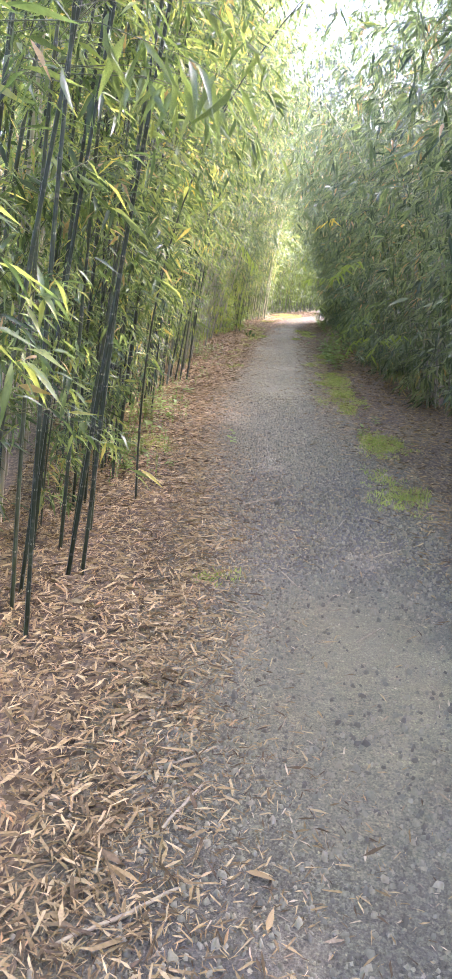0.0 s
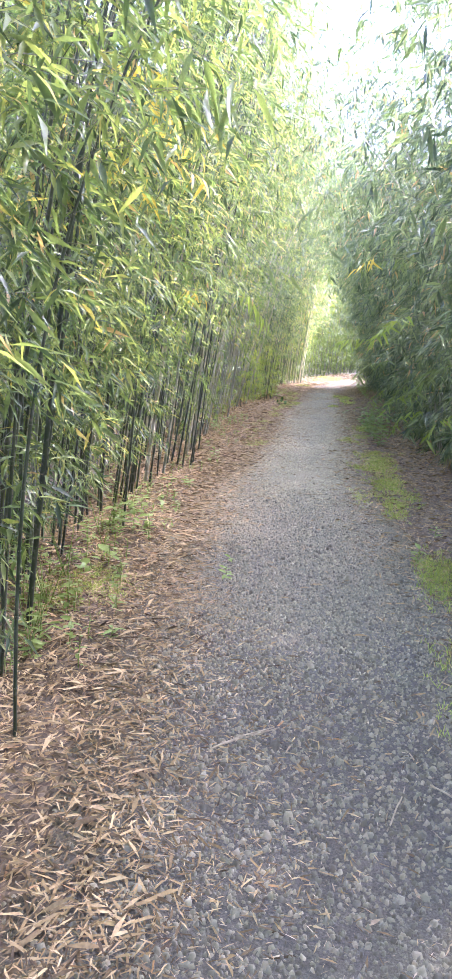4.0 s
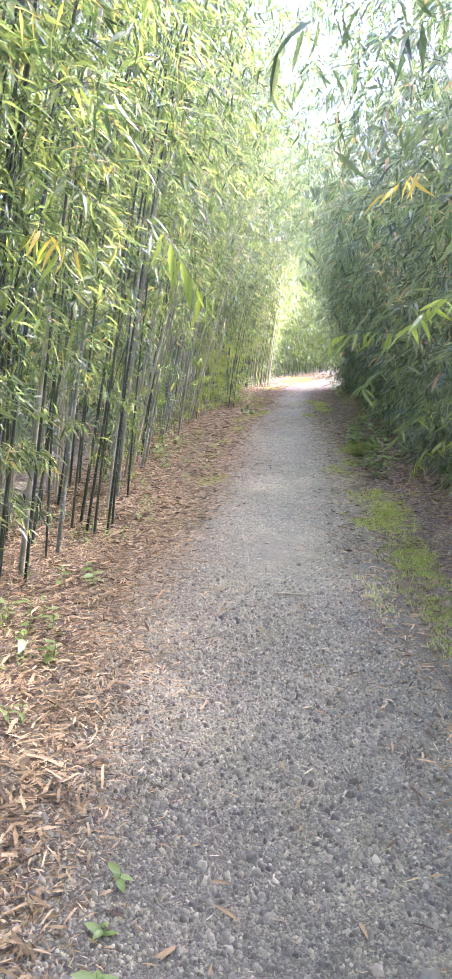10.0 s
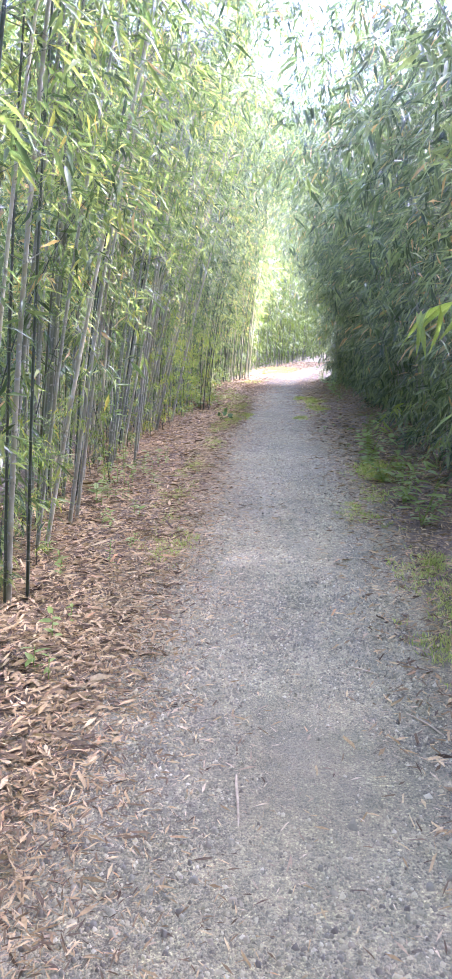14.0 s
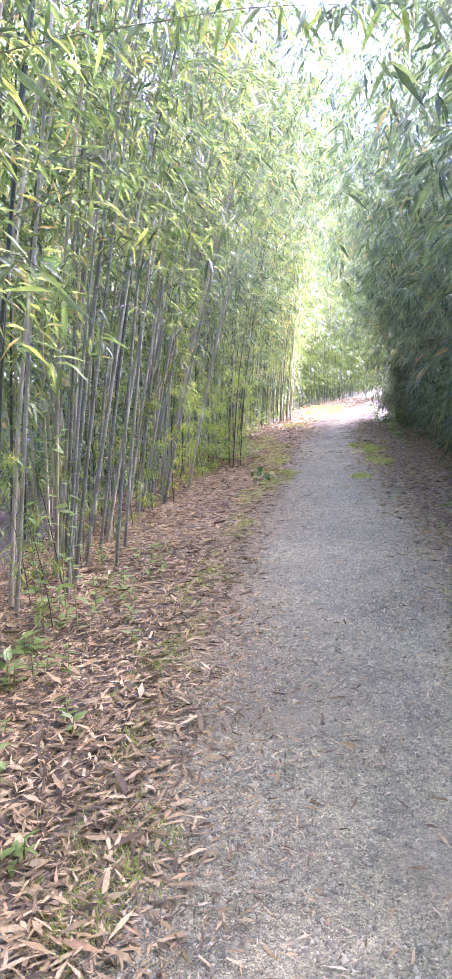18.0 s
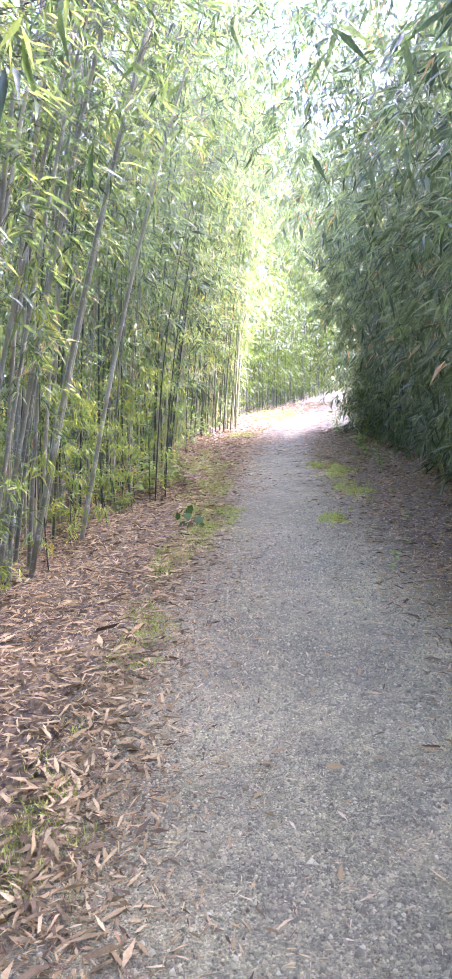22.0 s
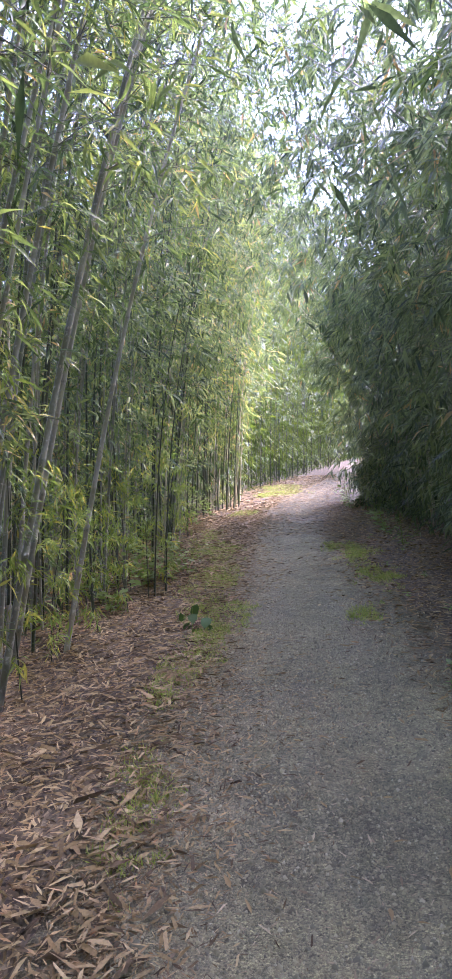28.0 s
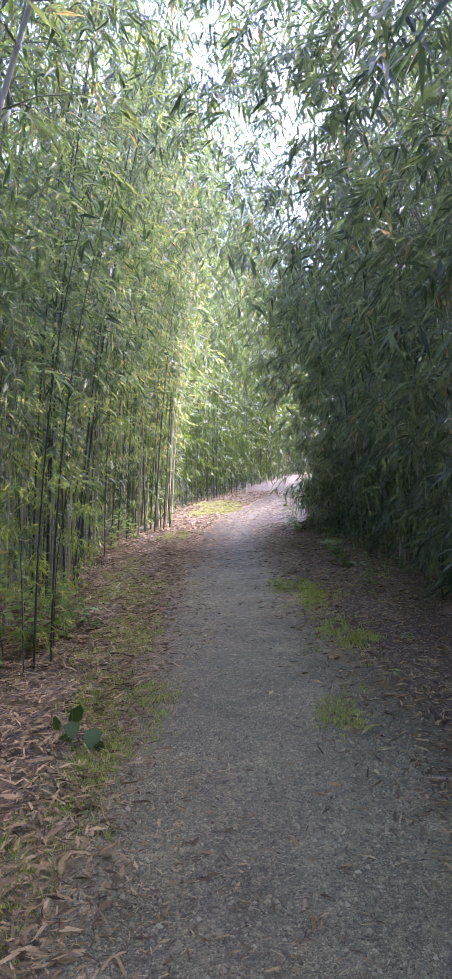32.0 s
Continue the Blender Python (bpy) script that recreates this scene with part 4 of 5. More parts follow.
# gravel: coarse blunt stones where they lie thick, small ones further on
def stones(n, y0, y1, small, spread, thick=0.0):
    yy = scatter(n, y0, y1)
    xx = at(C_Y, C_X, yy) + at(C_Y, C_W, yy) * r.uniform(-1.0, 1.0, n) * np.where(r.random(n) < 0.2, 1.35, 1.04)
    keep = r.random(n) < (loose(xx, yy) * 1.05 + thick) * (1 - 0.8 * dusty(xx, yy)) * np.clip((y1 - yy) / 1.8, 0, 1) * np.clip((yy - y0) / 1.2 + 0.1, 0, 1)
    xx, yy = xx[keep], yy[keep]
    return xx, yy, small + r.gamma(3.0, spread, len(xx))


def stone_mesh(xx, yy, size, flat):
    n = len(xx)
    ang = np.arange(4)[None] * np.pi / 2 + r.uniform(0, 6.28, n)[:, None] + r.normal(0, 0.25, (n, 4))
    rad = size[:, None] * r.uniform(0.75, 1.35, (n, 4))
    x, y = np.cos(ang) * rad, np.sin(ang) * rad * 0.85
    low = np.stack([x, y, -0.25 * rad], -1)
    tall = (size * r.uniform(0.45, 1.0, n))[:, None]
    top = np.stack([x * 0.62, y * 0.62, tall + 0.34 * r.normal(0, 1, (n, 4)) * size[:, None]], -1) if flat else np.stack([x[:, :1] * 0.2, y[:, :1] * 0.2, tall * 1.2], -1)
    v = np.concatenate([low, top], 1) + np.stack([xx, yy, top_z(xx, yy) + 0.25 * size * r.random(n)], -1)[:, None]
    f = [[k, (k + 1) % 4, 4] for k in range(4)]
    if flat:
        f = [q for k in range(4) for q in ([k, (k + 1) % 4, 4 + (k + 1) % 4], [k, 4 + (k + 1) % 4, 4 + k])] + [[4, 5, 6], [4, 6, 7]]
    f = np.array(f)
    return v.reshape(-1, 3), (f[None] + v.shape[1] * np.arange(n)[:, None, None]).reshape(-1, 3)


coarse = stone_mesh(*stones(58000, 1.6, 11.0, 0.0036, 0.0014), True)
fine = stone_mesh(*stones(50000, 5.8, 14.0, 0.003, 0.0012), False)
sparse = stone_mesh(*stones(70000, 11.5, 22.5, 0.003, 0.0012, 0.1), False)
pebbles = stone_mesh(*stones(26000, 8.6, 22.5, 0.0022, 0.0009, 0.5), True)
tagged(new("gravel", mesh_from("gravel", *coarse, M_STONE)), "loose grey gravel stones on the footpath", "gravel", kind="stuff")
tagged(new("gravel", mesh_from("gravel", *pebbles, M_GRIT)), "small grey pebbles lying loose on the footpath", "gravel", kind="stuff")
tagged(new("gravel", mesh_from("gravel", *joined([fine, sparse]), M_GRIT)), "fine dark grit trodden into the footpath", "gravel", kind="stuff")

# grass on the verges
PATCHES = [(1.2, 11.0, 0.22, 0.75), (1.22, 10.2, 0.14, 0.4), (1.05, 12.4, 0.2, 0.6), (1.08, 13.3, 0.2, 0.6), (0.72, 14.7, 0.12, 0.25), (0.9, 16.5, 0.18, 0.6), (1.02, 17.0, 0.15, 0.4), (1.45, 6.1, 0.2, 0.5), (1.5, 8.0, 0.2, 0.8), (0.2, 21.3, 0.12, 0.25), (0.4, 23.0, 0.2, 0.5), (0.45, 24.8, 0.22, 0.8),
           (-1.2, 23.9, 0.2, 0.9), (-1.12, 21.6, 0.18, 0.8), (-1.1, 20.0, 0.12, 0.5), (-1.0, 18.4, 0.1, 0.5), (-0.95, 15.2, 0.12, 0.5), (-0.75, 13.7, 0.12, 0.4), (-1.0, 16.5, 0.12, 0.4), (0.31, 4.15, 0.06, 0.08), (-0.9, 7.0, 0.3, 0.5),
           (-1.5, 25.5, 0.3, 1.0), (-1.0, 21.75, 0.16, 0.5), (-1.16, 23.3, 0.2, 0.7), (-1.03, 20.4, 0.1, 0.35), (-0.3, 34.8, 0.5, 1.6), (-0.5, 36.5, 0.5, 1.6), (-0.9, 34.0, 0.4, 0.9), (-1.15, 29.5, 0.2, 0.6)]
P, L = [], []
for x, y, wx, wy in PATCHES:
    k = int(240 * min(3.0, wx * wy / 0.15) + 10)
    seats = np.stack([r.normal(x, wx * 0.6, 9), r.normal(y, wy * 0.6, 9), np.zeros(9)], -1)
    tufts = seats[np.minimum(r.integers(0, 9, k), r.integers(0, 9, k))] + r.normal(0, 1, (k, 3)) * np.array([0.04 + 0.14 * wx, 0.06 + 0.18 * wy, 0])
    blades = np.repeat(tufts, 14, 0)
    blades[:, :2] += r.normal(0, 0.02, (len(blades), 2))
    P.append(blades)
    L.append(np.repeat(r.uniform(0.02, 0.05, k), 14))
P, L = np.concatenate(P), np.concatenate(L)
P[:, 2] = top_z(P[:, 0], P[:, 1]) - 0.004
n = len(P)
D = unit(np.array([0, 0, 0.9]) + 0.55 * r.normal(0, 1, (n, 3)) * np.array([1, 1, 0.2]))
L = L * r.uniform(0.5, 1.5, n)
tagged(new("grass", mesh_from("grass", *leaves(P, D, unit(r.normal(0, 1, (n, 3))), L, np.full(n, 0.0045), LEAF2, TRIS2), M_GRASS)), "short green grass growing along the verge", "grass", kind="stuff")

# ---- sprigs that hang over the path, with every leaf a part ----
LEAF_MESH = {}


def leaf_part(kind, mat, length, width, bend=0.16):
    if kind not in LEAF_MESH:
        shape = LEAF8.copy()
        shape[:, 2] *= bend / 0.16
        LEAF_MESH[kind] = mesh_from("leaf", *leaves(np.zeros((1, 3)), np.array([[1.0, 0, 0]]), np.array([[0, 0, 1.0]]), np.array([length]), np.array([width]), shape, TRIS8), mat, True)
    return LEAF_MESH[kind]


def aim(place, d, n, scale=1.0):
    """The pose of a blade at a place, along d and facing n."""
    d = Vector(d).normalized()
    s = Vector(n).cross(d).normalized()
    m = Matrix((d, s, d.cross(s))).transposed().to_4x4()
    return Matrix.Translation(place) @ m @ Matrix.Scale(scale, 4)


def sprig(points, radius, count, length, label, seed, tone=None, spread=0.12, from_t=0.35, drift=0.0):
    """A bamboo branch that hangs over the path."""
    r = np.random.default_rng(seed)
    pts = np.array(points, float)
    root = tagged(new("bamboo_branch"), label, "bamboo branch", "bamboo branches over the path")
    root.location = pts[0]
    t = np.linspace(0, 1, 12)
    seg = np.linspace(0, 1, len(pts))
    line = np.stack([np.interp(t, seg, pts[:, k]) for k in range(3)], -1)
    line = line - pts[0]
    new("stem", mesh_from("stem", *tube(line, radius * (1 - 0.75 * t), 5), M_BRANCH, True)).parent = root
    me = leaf_part("bamboo" + (tone.name if tone else ""), tone or M_LEAF, 1.0, 0.155)
    for k in range(count):
        q = from_t + (1 - from_t) * (k + r.uniform(0, 0.8)) / count
        base = Vector(np.array([np.interp(q, t, line[:, a]) for a in range(3)]))
        a = r.uniform(0, 2 * np.pi)
        d = (drift + spread * 4 * math.cos(a), spread * 4 * math.sin(a), -r.uniform(0.35, 1.1))
        leaf = new("leaf", me)
        leaf.parent = root
        leaf.matrix_local = aim(base, d, (r.normal(), r.normal(), 0.8), length * r.uniform(0.7, 1.2))
    return root


SPRIG = "slender bamboo branch with hanging green leaves over the path"
sprig([(-1.1, 9.3, 2.2), (-0.45, 9.05, 2.12), (-0.15, 8.93, 1.93), (-0.04, 8.88, 1.76), (0.03, 8.92, 1.7)], 0.003, 17, 0.14, SPRIG, 1, M_FRESH_LIT, 0.06, 0.42)
sprig([(-1.1, 9.3, 2.5), (-0.6, 9.0, 2.5), (-0.3, 8.8, 2.4)], 0.003, 9, 0.15, SPRIG, 2, M_FRESH_LIT)
sprig([(-0.95, 6.7, 1.55), (-0.5, 6.5, 1.82), (-0.1, 6.35, 1.9), (0.32, 6.26, 1.88), (0.56, 6.2, 1.8)], 0.0015, 8, 0.115, SPRIG, 3, M_LEAF, 0.12, 0.5, 0.7)
sprig([(1.5, 11.0, 1.45), (1.0, 11.05, 1.62), (0.7, 11.05, 1.63), (0.48, 11.0, 1.57)], 0.003, 20, 0.16, SPRIG, 4, M_FRESH_LIT, 0.14, 0.4, -0.3)
sprig([(1.6, 12.0, 1.2), (1.15, 11.8, 1.4), (0.9, 11.7, 1.35), (0.75, 11.6, 1.2)], 0.003, 22, 0.17, SPRIG, 16, spread=0.3)
sprig([(-0.6, 4.5, 2.85), (-0.1, 4.3, 2.78), (0.2, 4.35, 2.65), (0.42, 4.4, 2.5)], 0.003, 12, 0.15, SPRIG, 5)
sprig([(-0.534, 3.597, 2.3), (0.057, 3.524, 2.22), (0.303, 3.486, 2.14), (0.431, 3.468, 2.06)], 0.003, 10, 0.15, SPRIG, 6)
sprig([(-0.429, 2.909, 2.2), (0.064, 2.815, 2.18), (0.309, 2.857, 2.11), (0.476, 2.898, 2.04)], 0.0025, 14, 0.18, SPRIG, 7)
sprig([(-0.7, 5.4, 2.7), (0.0, 5.2, 2.5), (0.3, 5.12, 2.3), (0.46, 5.08, 2.2)], 0.003, 8, 0.16, SPRIG, 8)
sprig([(2.2, 5.6, 3.2), (1.5, 5.5, 3.4), (1.1, 5.4, 3.25), (0.85, 5.35, 3.1)], 0.003, 14, 0.16, SPRIG, 9, M_LEAF_SHADED)
sprig([(1.6, 10.0, 2.7), (0.9, 10.2, 3.0), (0.4, 10.2, 2.95), (0.1, 10.15, 2.8)], 0.003, 18, 0.16, SPRIG, 10, M_LEAF_SHADED)
sprig([(1.7, 11.2, 2.3), (1.2, 11.2, 2.5), (0.9, 11.25, 2.45), (0.7, 11.25, 2.35)], 0.003, 14, 0.16, SPRIG, 11)
sprig([(1.7, 17.0, 3.4), (0.9, 16.85, 3.7), (0.3, 16.75, 3.72), (-0.1, 16.7, 3.55)], 0.004, 56, 0.2, SPRIG, 12, M_LEAF_SHADED, 0.16, 0.2)
sprig([(-2.2, 21.5, 3.2), (-1.4, 21.6, 3.6), (-0.8, 21.6, 3.6), (-0.4, 21.5, 3.35)], 0.004, 22, 0.16, SPRIG, 13)
sprig([(-2.1, 20.4, 3.1), (-1.6, 20.2, 3.3), (-1.2, 20.1, 3.2)], 0.004, 14, 0.16, SPRIG, 14)
sprig([(1.4, 22.0, 3.1), (0.7, 21.8, 3.3), (0.3, 21.7, 3.2), (0.05, 21.6, 2.95)], 0.004, 22, 0.16, SPRIG, 15, M_LEAF_SHADED)

sprig([(-0.5, 5.9, 2.38), (0.0, 5.75, 2.42), (0.2, 5.66, 2.4), (0.32, 5.6, 2.32)], 0.0025, 10, 0.19, SPRIG, 17, spread=0.07)
sprig([(-0.8, 5.4, 2.55), (-0.3, 5.3, 2.5), (-0.05, 5.25, 2.42)], 0.0025, 10, 0.19, SPRIG, 18, spread=0.1)
sprig([(-0.434, 3.421, 2.2), (0.059, 3.356, 2.18), (0.256, 3.329, 2.12), (0.374, 3.31, 2.06)], 0.0025, 8, 0.17, SPRIG, 19, spread=0.1)
sprig([(1.4, 8.7, 2.55), (0.8, 8.6, 2.62), (0.45, 8.55, 2.56), (0.25, 8.5, 2.42)], 0.0025, 14, 0.17, SPRIG, 20, M_LEAF_SHADED, 0.14)
sprig([(1.5, 9.5, 2.45), (1.0, 9.4, 2.5), (0.7, 9.35, 2.42), (0.45, 9.2, 2.3)], 0.0025, 14, 0.17, SPRIG, 21, M_LEAF_SHADED, 0.14)
sprig([(1.7, 10.2, 1.75), (1.2, 10.1, 1.85), (1.0, 10.05, 1.75), (0.9, 10.0, 1.62)], 0.003, 20, 0.17, SPRIG, 22, M_FRESH_LIT, 0.26)
sprig([(1.5, 15.2, 2.9), (0.6, 15.05, 2.95), (0.1, 15.0, 2.85), (-0.3, 14.9, 2.72)], 0.0035, 26, 0.16, SPRIG, 23, M_LEAF_SHADED, 0.14, 0.2)
sprig([(-2.0, 14.7, 2.6), (-1.0, 14.65, 2.68), (-0.3, 14.6, 2.68), (0.3, 14.55, 2.6)], 0.004, 40, 0.15, SPRIG, 24, M_LEAF, 0.13, 0.25)
sprig([(1.6, 15.4, 3.0), (1.0, 15.3, 3.05), (0.6, 15.2, 2.95), (0.3, 15.1, 2.8)], 0.0035, 22, 0.17, SPRIG, 25, M_LEAF_SHADED, 0.16, 0.2)
sprig([(-2.0, 18.3, 2.7), (-1.5, 18.3, 2.85), (-1.0, 18.35, 2.85), (-0.65, 18.4, 2.72)], 0.003, 22, 0.15, SPRIG, 26, spread=0.2)
sprig([(-2.0, 19.5, 2.8), (-1.4, 19.6, 2.95), (-0.9, 19.6, 2.92), (-0.5, 19.6, 2.78)], 0.003, 24, 0.15, SPRIG, 27, spread=0.22)
sprig([(-2.0, 20.6, 2.7), (-1.5, 20.6, 2.85), (-1.05, 20.7, 2.8)], 0.003, 20, 0.15, SPRIG, 28, spread=0.22)
sprig([(1.5, 20.3, 3.2), (0.8, 20.4, 3.3), (0.3, 20.4, 3.15), (0.05, 20.3, 2.95)], 0.003, 22, 0.15, SPRIG, 29, M_LEAF_SHADED, 0.2)
sprig([(1.4, 9.7, 2.2), (1.0, 9.55, 2.32), (0.8, 9.5, 2.28), (0.68, 9.45, 2.18)], 0.0025, 9, 0.13, "bamboo branch with yellowing leaves", 40, M_YELLOW, 0.2, 0.6)
sprig([(-0.4, 3.4, 2.2), (0.0, 3.3, 2.2), (0.2, 3.2, 2.16), (0.32, 3.12, 2.1)], 0.0025, 8, 0.2, SPRIG, 41, spread=0.08)
sprig([(-0.5, 4.2, 2.45), (-0.1, 4.0, 2.4), (0.15, 3.85, 2.3)], 0.0025, 10, 0.19, SPRIG, 42, spread=0.1)
for k, (x, y, z) in enumerate(((-0.5, 8.8, 2.02), (-0.62, 8.85, 1.8), (-0.42, 8.9, 2.28), (-0.7, 8.7, 1.6), (-0.75, 9.0, 2.1))):
    sprig([(x - 0.6, y + 0.35, z + 0.15), (x - 0.1, y + 0.05, z + 0.14), (x + 0.12, y, z)], 0.0025, 13, 0.12, SPRIG, 50 + k, M_FRESH_LIT if k % 2 else M_LEAF, 0.14)
for k, (x, y, z) in enumerate(((1.12, 12.5, 0.75), (1.2, 12.1, 0.95), (1.25, 13.4, 0.6), (1.2, 11.9, 0.6), (1.12, 14.4, 0.6), (1.3, 10.6, 0.7), (1.4, 9.6, 0.8), (1.3, 9.9, 1.2), (1.05, 15.4, 0.7), (1.0, 16.6, 0.55), (1.35, 11.3, 1.05), (1.2, 13.0, 1.1))):
    sprig([(x + 0.75, y + 0.15, z + 0.1), (x + 0.3, y + 0.05, z + 0.22), (x + 0.1, y, z + 0.12), (x, y - 0.05, z - 0.06)], 0.003, 20, 0.16, SPRIG, 80 + k, (M_FRESH_LIT, M_LEAF, M_LEAF_SHADED)[k % 3], 0.26, 0.2)
sprig([(-1.1, 9.0, 1.9), (-0.65, 8.8, 1.95), (-0.45, 8.72, 1.85)], 0.0025, 7, 0.14, "bamboo branch with yellowing leaves", 57, M_YELLOW, 0.14, 0.5)
for k, (x, y, z) in enumerate(((-0.48, 7.3, 2.62), (-0.6, 7.4, 2.8), (-0.42, 7.2, 2.45), (-0.55, 7.2, 2.92), (-0.38, 7.1, 2.7), (-0.7, 7.1, 2.35))):
    sprig([(x - 0.5, y + 0.1, z + 0.1), (x, y, z + 0.12), (x + 0.3, y - 0.05, z - 0.05)], 0.003, 16, 0.14, "bamboo branch with yellowing leaves", 30 + k, M_YELLOW, 0.2)

# ---- weeds on the verges ----
BROAD = np.array([[0, 0, 0], [0.22, 0.42, 0.05], [0.22, -0.42, 0.05], [0.3, 0, 0.0], [0.62, 0.36, 0.02], [0.62, -0.36, 0.02], [0.65, 0, -0.03], [1, 0, -0.12]])
WEED_MESH = {w: mesh_from("leaf", *leaves(np.zeros((1, 3)), np.array([[1.0, 0, 0]]), np.array([[0, 0, 1.0]]), np.array([1.0]), np.array([w]), BROAD, TRIS8), M_WEED_DARK if w == 0.96 else M_WEED, True) for w in (0.3, 0.55, 0.95, 0.96)}
STEM_MESH = mesh_from("stem", *tube([(0, 0, -0.02), (0.01, 0.0, 0.4), (0.03, 0.01, 0.75), (0.02, 0.03, 1.0)], [0.011, 0.009, 0.007, 0.003], 5), M_WEED, True)


def weed(x, y, height, count, size, width, label, seed, spread=0.0, face=0.0):
    """A small plant: a stem and its leaves."""
    r = np.random.default_rng(seed)
    root = tagged(new("weed"), label, "plant", "weeds on the verge")
    root.location = (x, y, float(top_z(x, y)))
    stems = 1 if not spread else 4
    for s in range(stems):
        a = r.uniform(0, 6.28)
        tilt = (spread * math.cos(a), spread * math.sin(a))
        stem = new("stem", STEM_MESH)
        stem.parent = root
        h = height * r.uniform(0.75, 1.1)
        stem.matrix_local = Matrix(((0.3, 0, tilt[0], 0), (0, 0.3, tilt[1], 0), (0, 0, h, 0), (0, 0, 0, 1)))
        for k in range(count // stems):
            q = (k + 0.6) / (count // stems + 0.1)
            b = k * 2.4 + r.normal(0, 0.4)
            leaf = new("leaf", WEED_MESH[width])
            leaf.parent = root
            leaf.matrix_local = aim((tilt[0] * q + 0.006 * q, tilt[1] * q, h * q), (math.cos(b), math.sin(b), r.uniform(-0.25, 0.5) - 0.6 * face), (0.2 * r.normal(), 0.2 * r.normal() - face, 1), size * r.uniform(0.7, 1.15))
    return root


HEART, SEEDLING, SHRUB = "small bright green weed with heart-shaped leaves", "green seedling growing through the leaf litter", "low bushy green weed at the foot of the bamboo"
for k, (x, y, h, c, s, w) in enumerate([(-0.79, 7.42, 0.16, 6, 0.1, 0.95), (-0.86, 7.25, 0.1, 5, 0.07, 0.95), (-1.02, 8.9, 0.2, 9, 0.1, 0.55), (-0.9, 9.15, 0.16, 8, 0.09, 0.55), (-1.07, 10.1, 0.14, 8, 0.07, 0.55), (-0.98, 10.35, 0.12, 8, 0.07, 0.55),
                                        (-0.84, 8.5, 0.16, 9, 0.1, 0.55), (-0.9, 8.3, 0.2, 8, 0.11, 0.55), (0.01, 7.46, 0.05, 6, 0.06, 0.55), (-0.03, 7.8, 0.04, 5, 0.05, 0.55), (-0.02, 7.62, 0.03, 4, 0.05, 0.55), 
                                        (-1.75, 15.9, 0.2, 8, 0.1, 0.55), (-1.65, 15.3, 0.16, 8, 0.09, 0.55), (-1.5, 16.4, 0.18, 9, 0.08, 0.3), (-1.6, 14.9, 0.22, 9, 0.1, 0.55), (-1.35, 14.2, 0.12, 7, 0.08, 0.3), (-1.1, 5.9, 0.22, 9, 0.09, 0.55), (-1.0, 6.6, 0.25, 10, 0.09, 0.3), (-0.8, 6.3, 0.14, 8, 0.07, 0.55),
                                        (1.3, 8.2, 0.14, 7, 0.09, 0.55), (1.5, 9.0, 0.12, 8, 0.08, 0.3), (1.2, 16.0, 0.2, 9, 0.12, 0.55), (1.25, 16.8, 0.25, 9, 0.13, 0.55), (1.1, 18.6, 0.15, 8, 0.1, 0.55), (0.48, 19.6, 0.06, 6, 0.06, 0.55), (0.55, 19.9, 0.06, 6, 0.06, 0.55)]):
    weed(x, y, h, c, s, w, HEART if w == 0.95 else SEEDLING, 200 + k)
for k, (x, y, h, c) in enumerate(((-1.12, 20.98, 0.3, 4), (-1.0, 20.93, 0.16, 3), (-1.2, 21.08, 0.14, 2))):
    weed(x, y, h, c, 0.1, 0.96, "dark green weed with a few broad heart-shaped leaves", 240 + k, 0.0, 1.6)
rs = np.random.default_rng(77)
for k in range(120):
    y = rs.uniform(5.8, 12.6) if k < 28 else rs.uniform(5.6, 9.6) if k > 70 else rs.uniform(13, 18)
    x = at(L_Y, L_X, y) + rs.uniform(-0.1, 0.4) * (1 if k < 28 else 1.2)
    weed(x, y, rs.uniform(0.06, 0.22), int(rs.integers(5, 11)), rs.uniform(0.04, 0.08), (0.3, 0.55)[k % 2], SEEDLING, 500 + k)
for k, (x, y) in enumerate(((0.72, 20.4), (0.85, 21.3), (0.62, 21.9), (0.9, 22.6), (0.66, 23.4), (0.95, 24.2), (0.7, 25.4), (1.0, 19.2), (0.8, 18.3))):
    weed(x, y, 0.05, 6, 0.055, 0.55, SEEDLING, 560 + k)
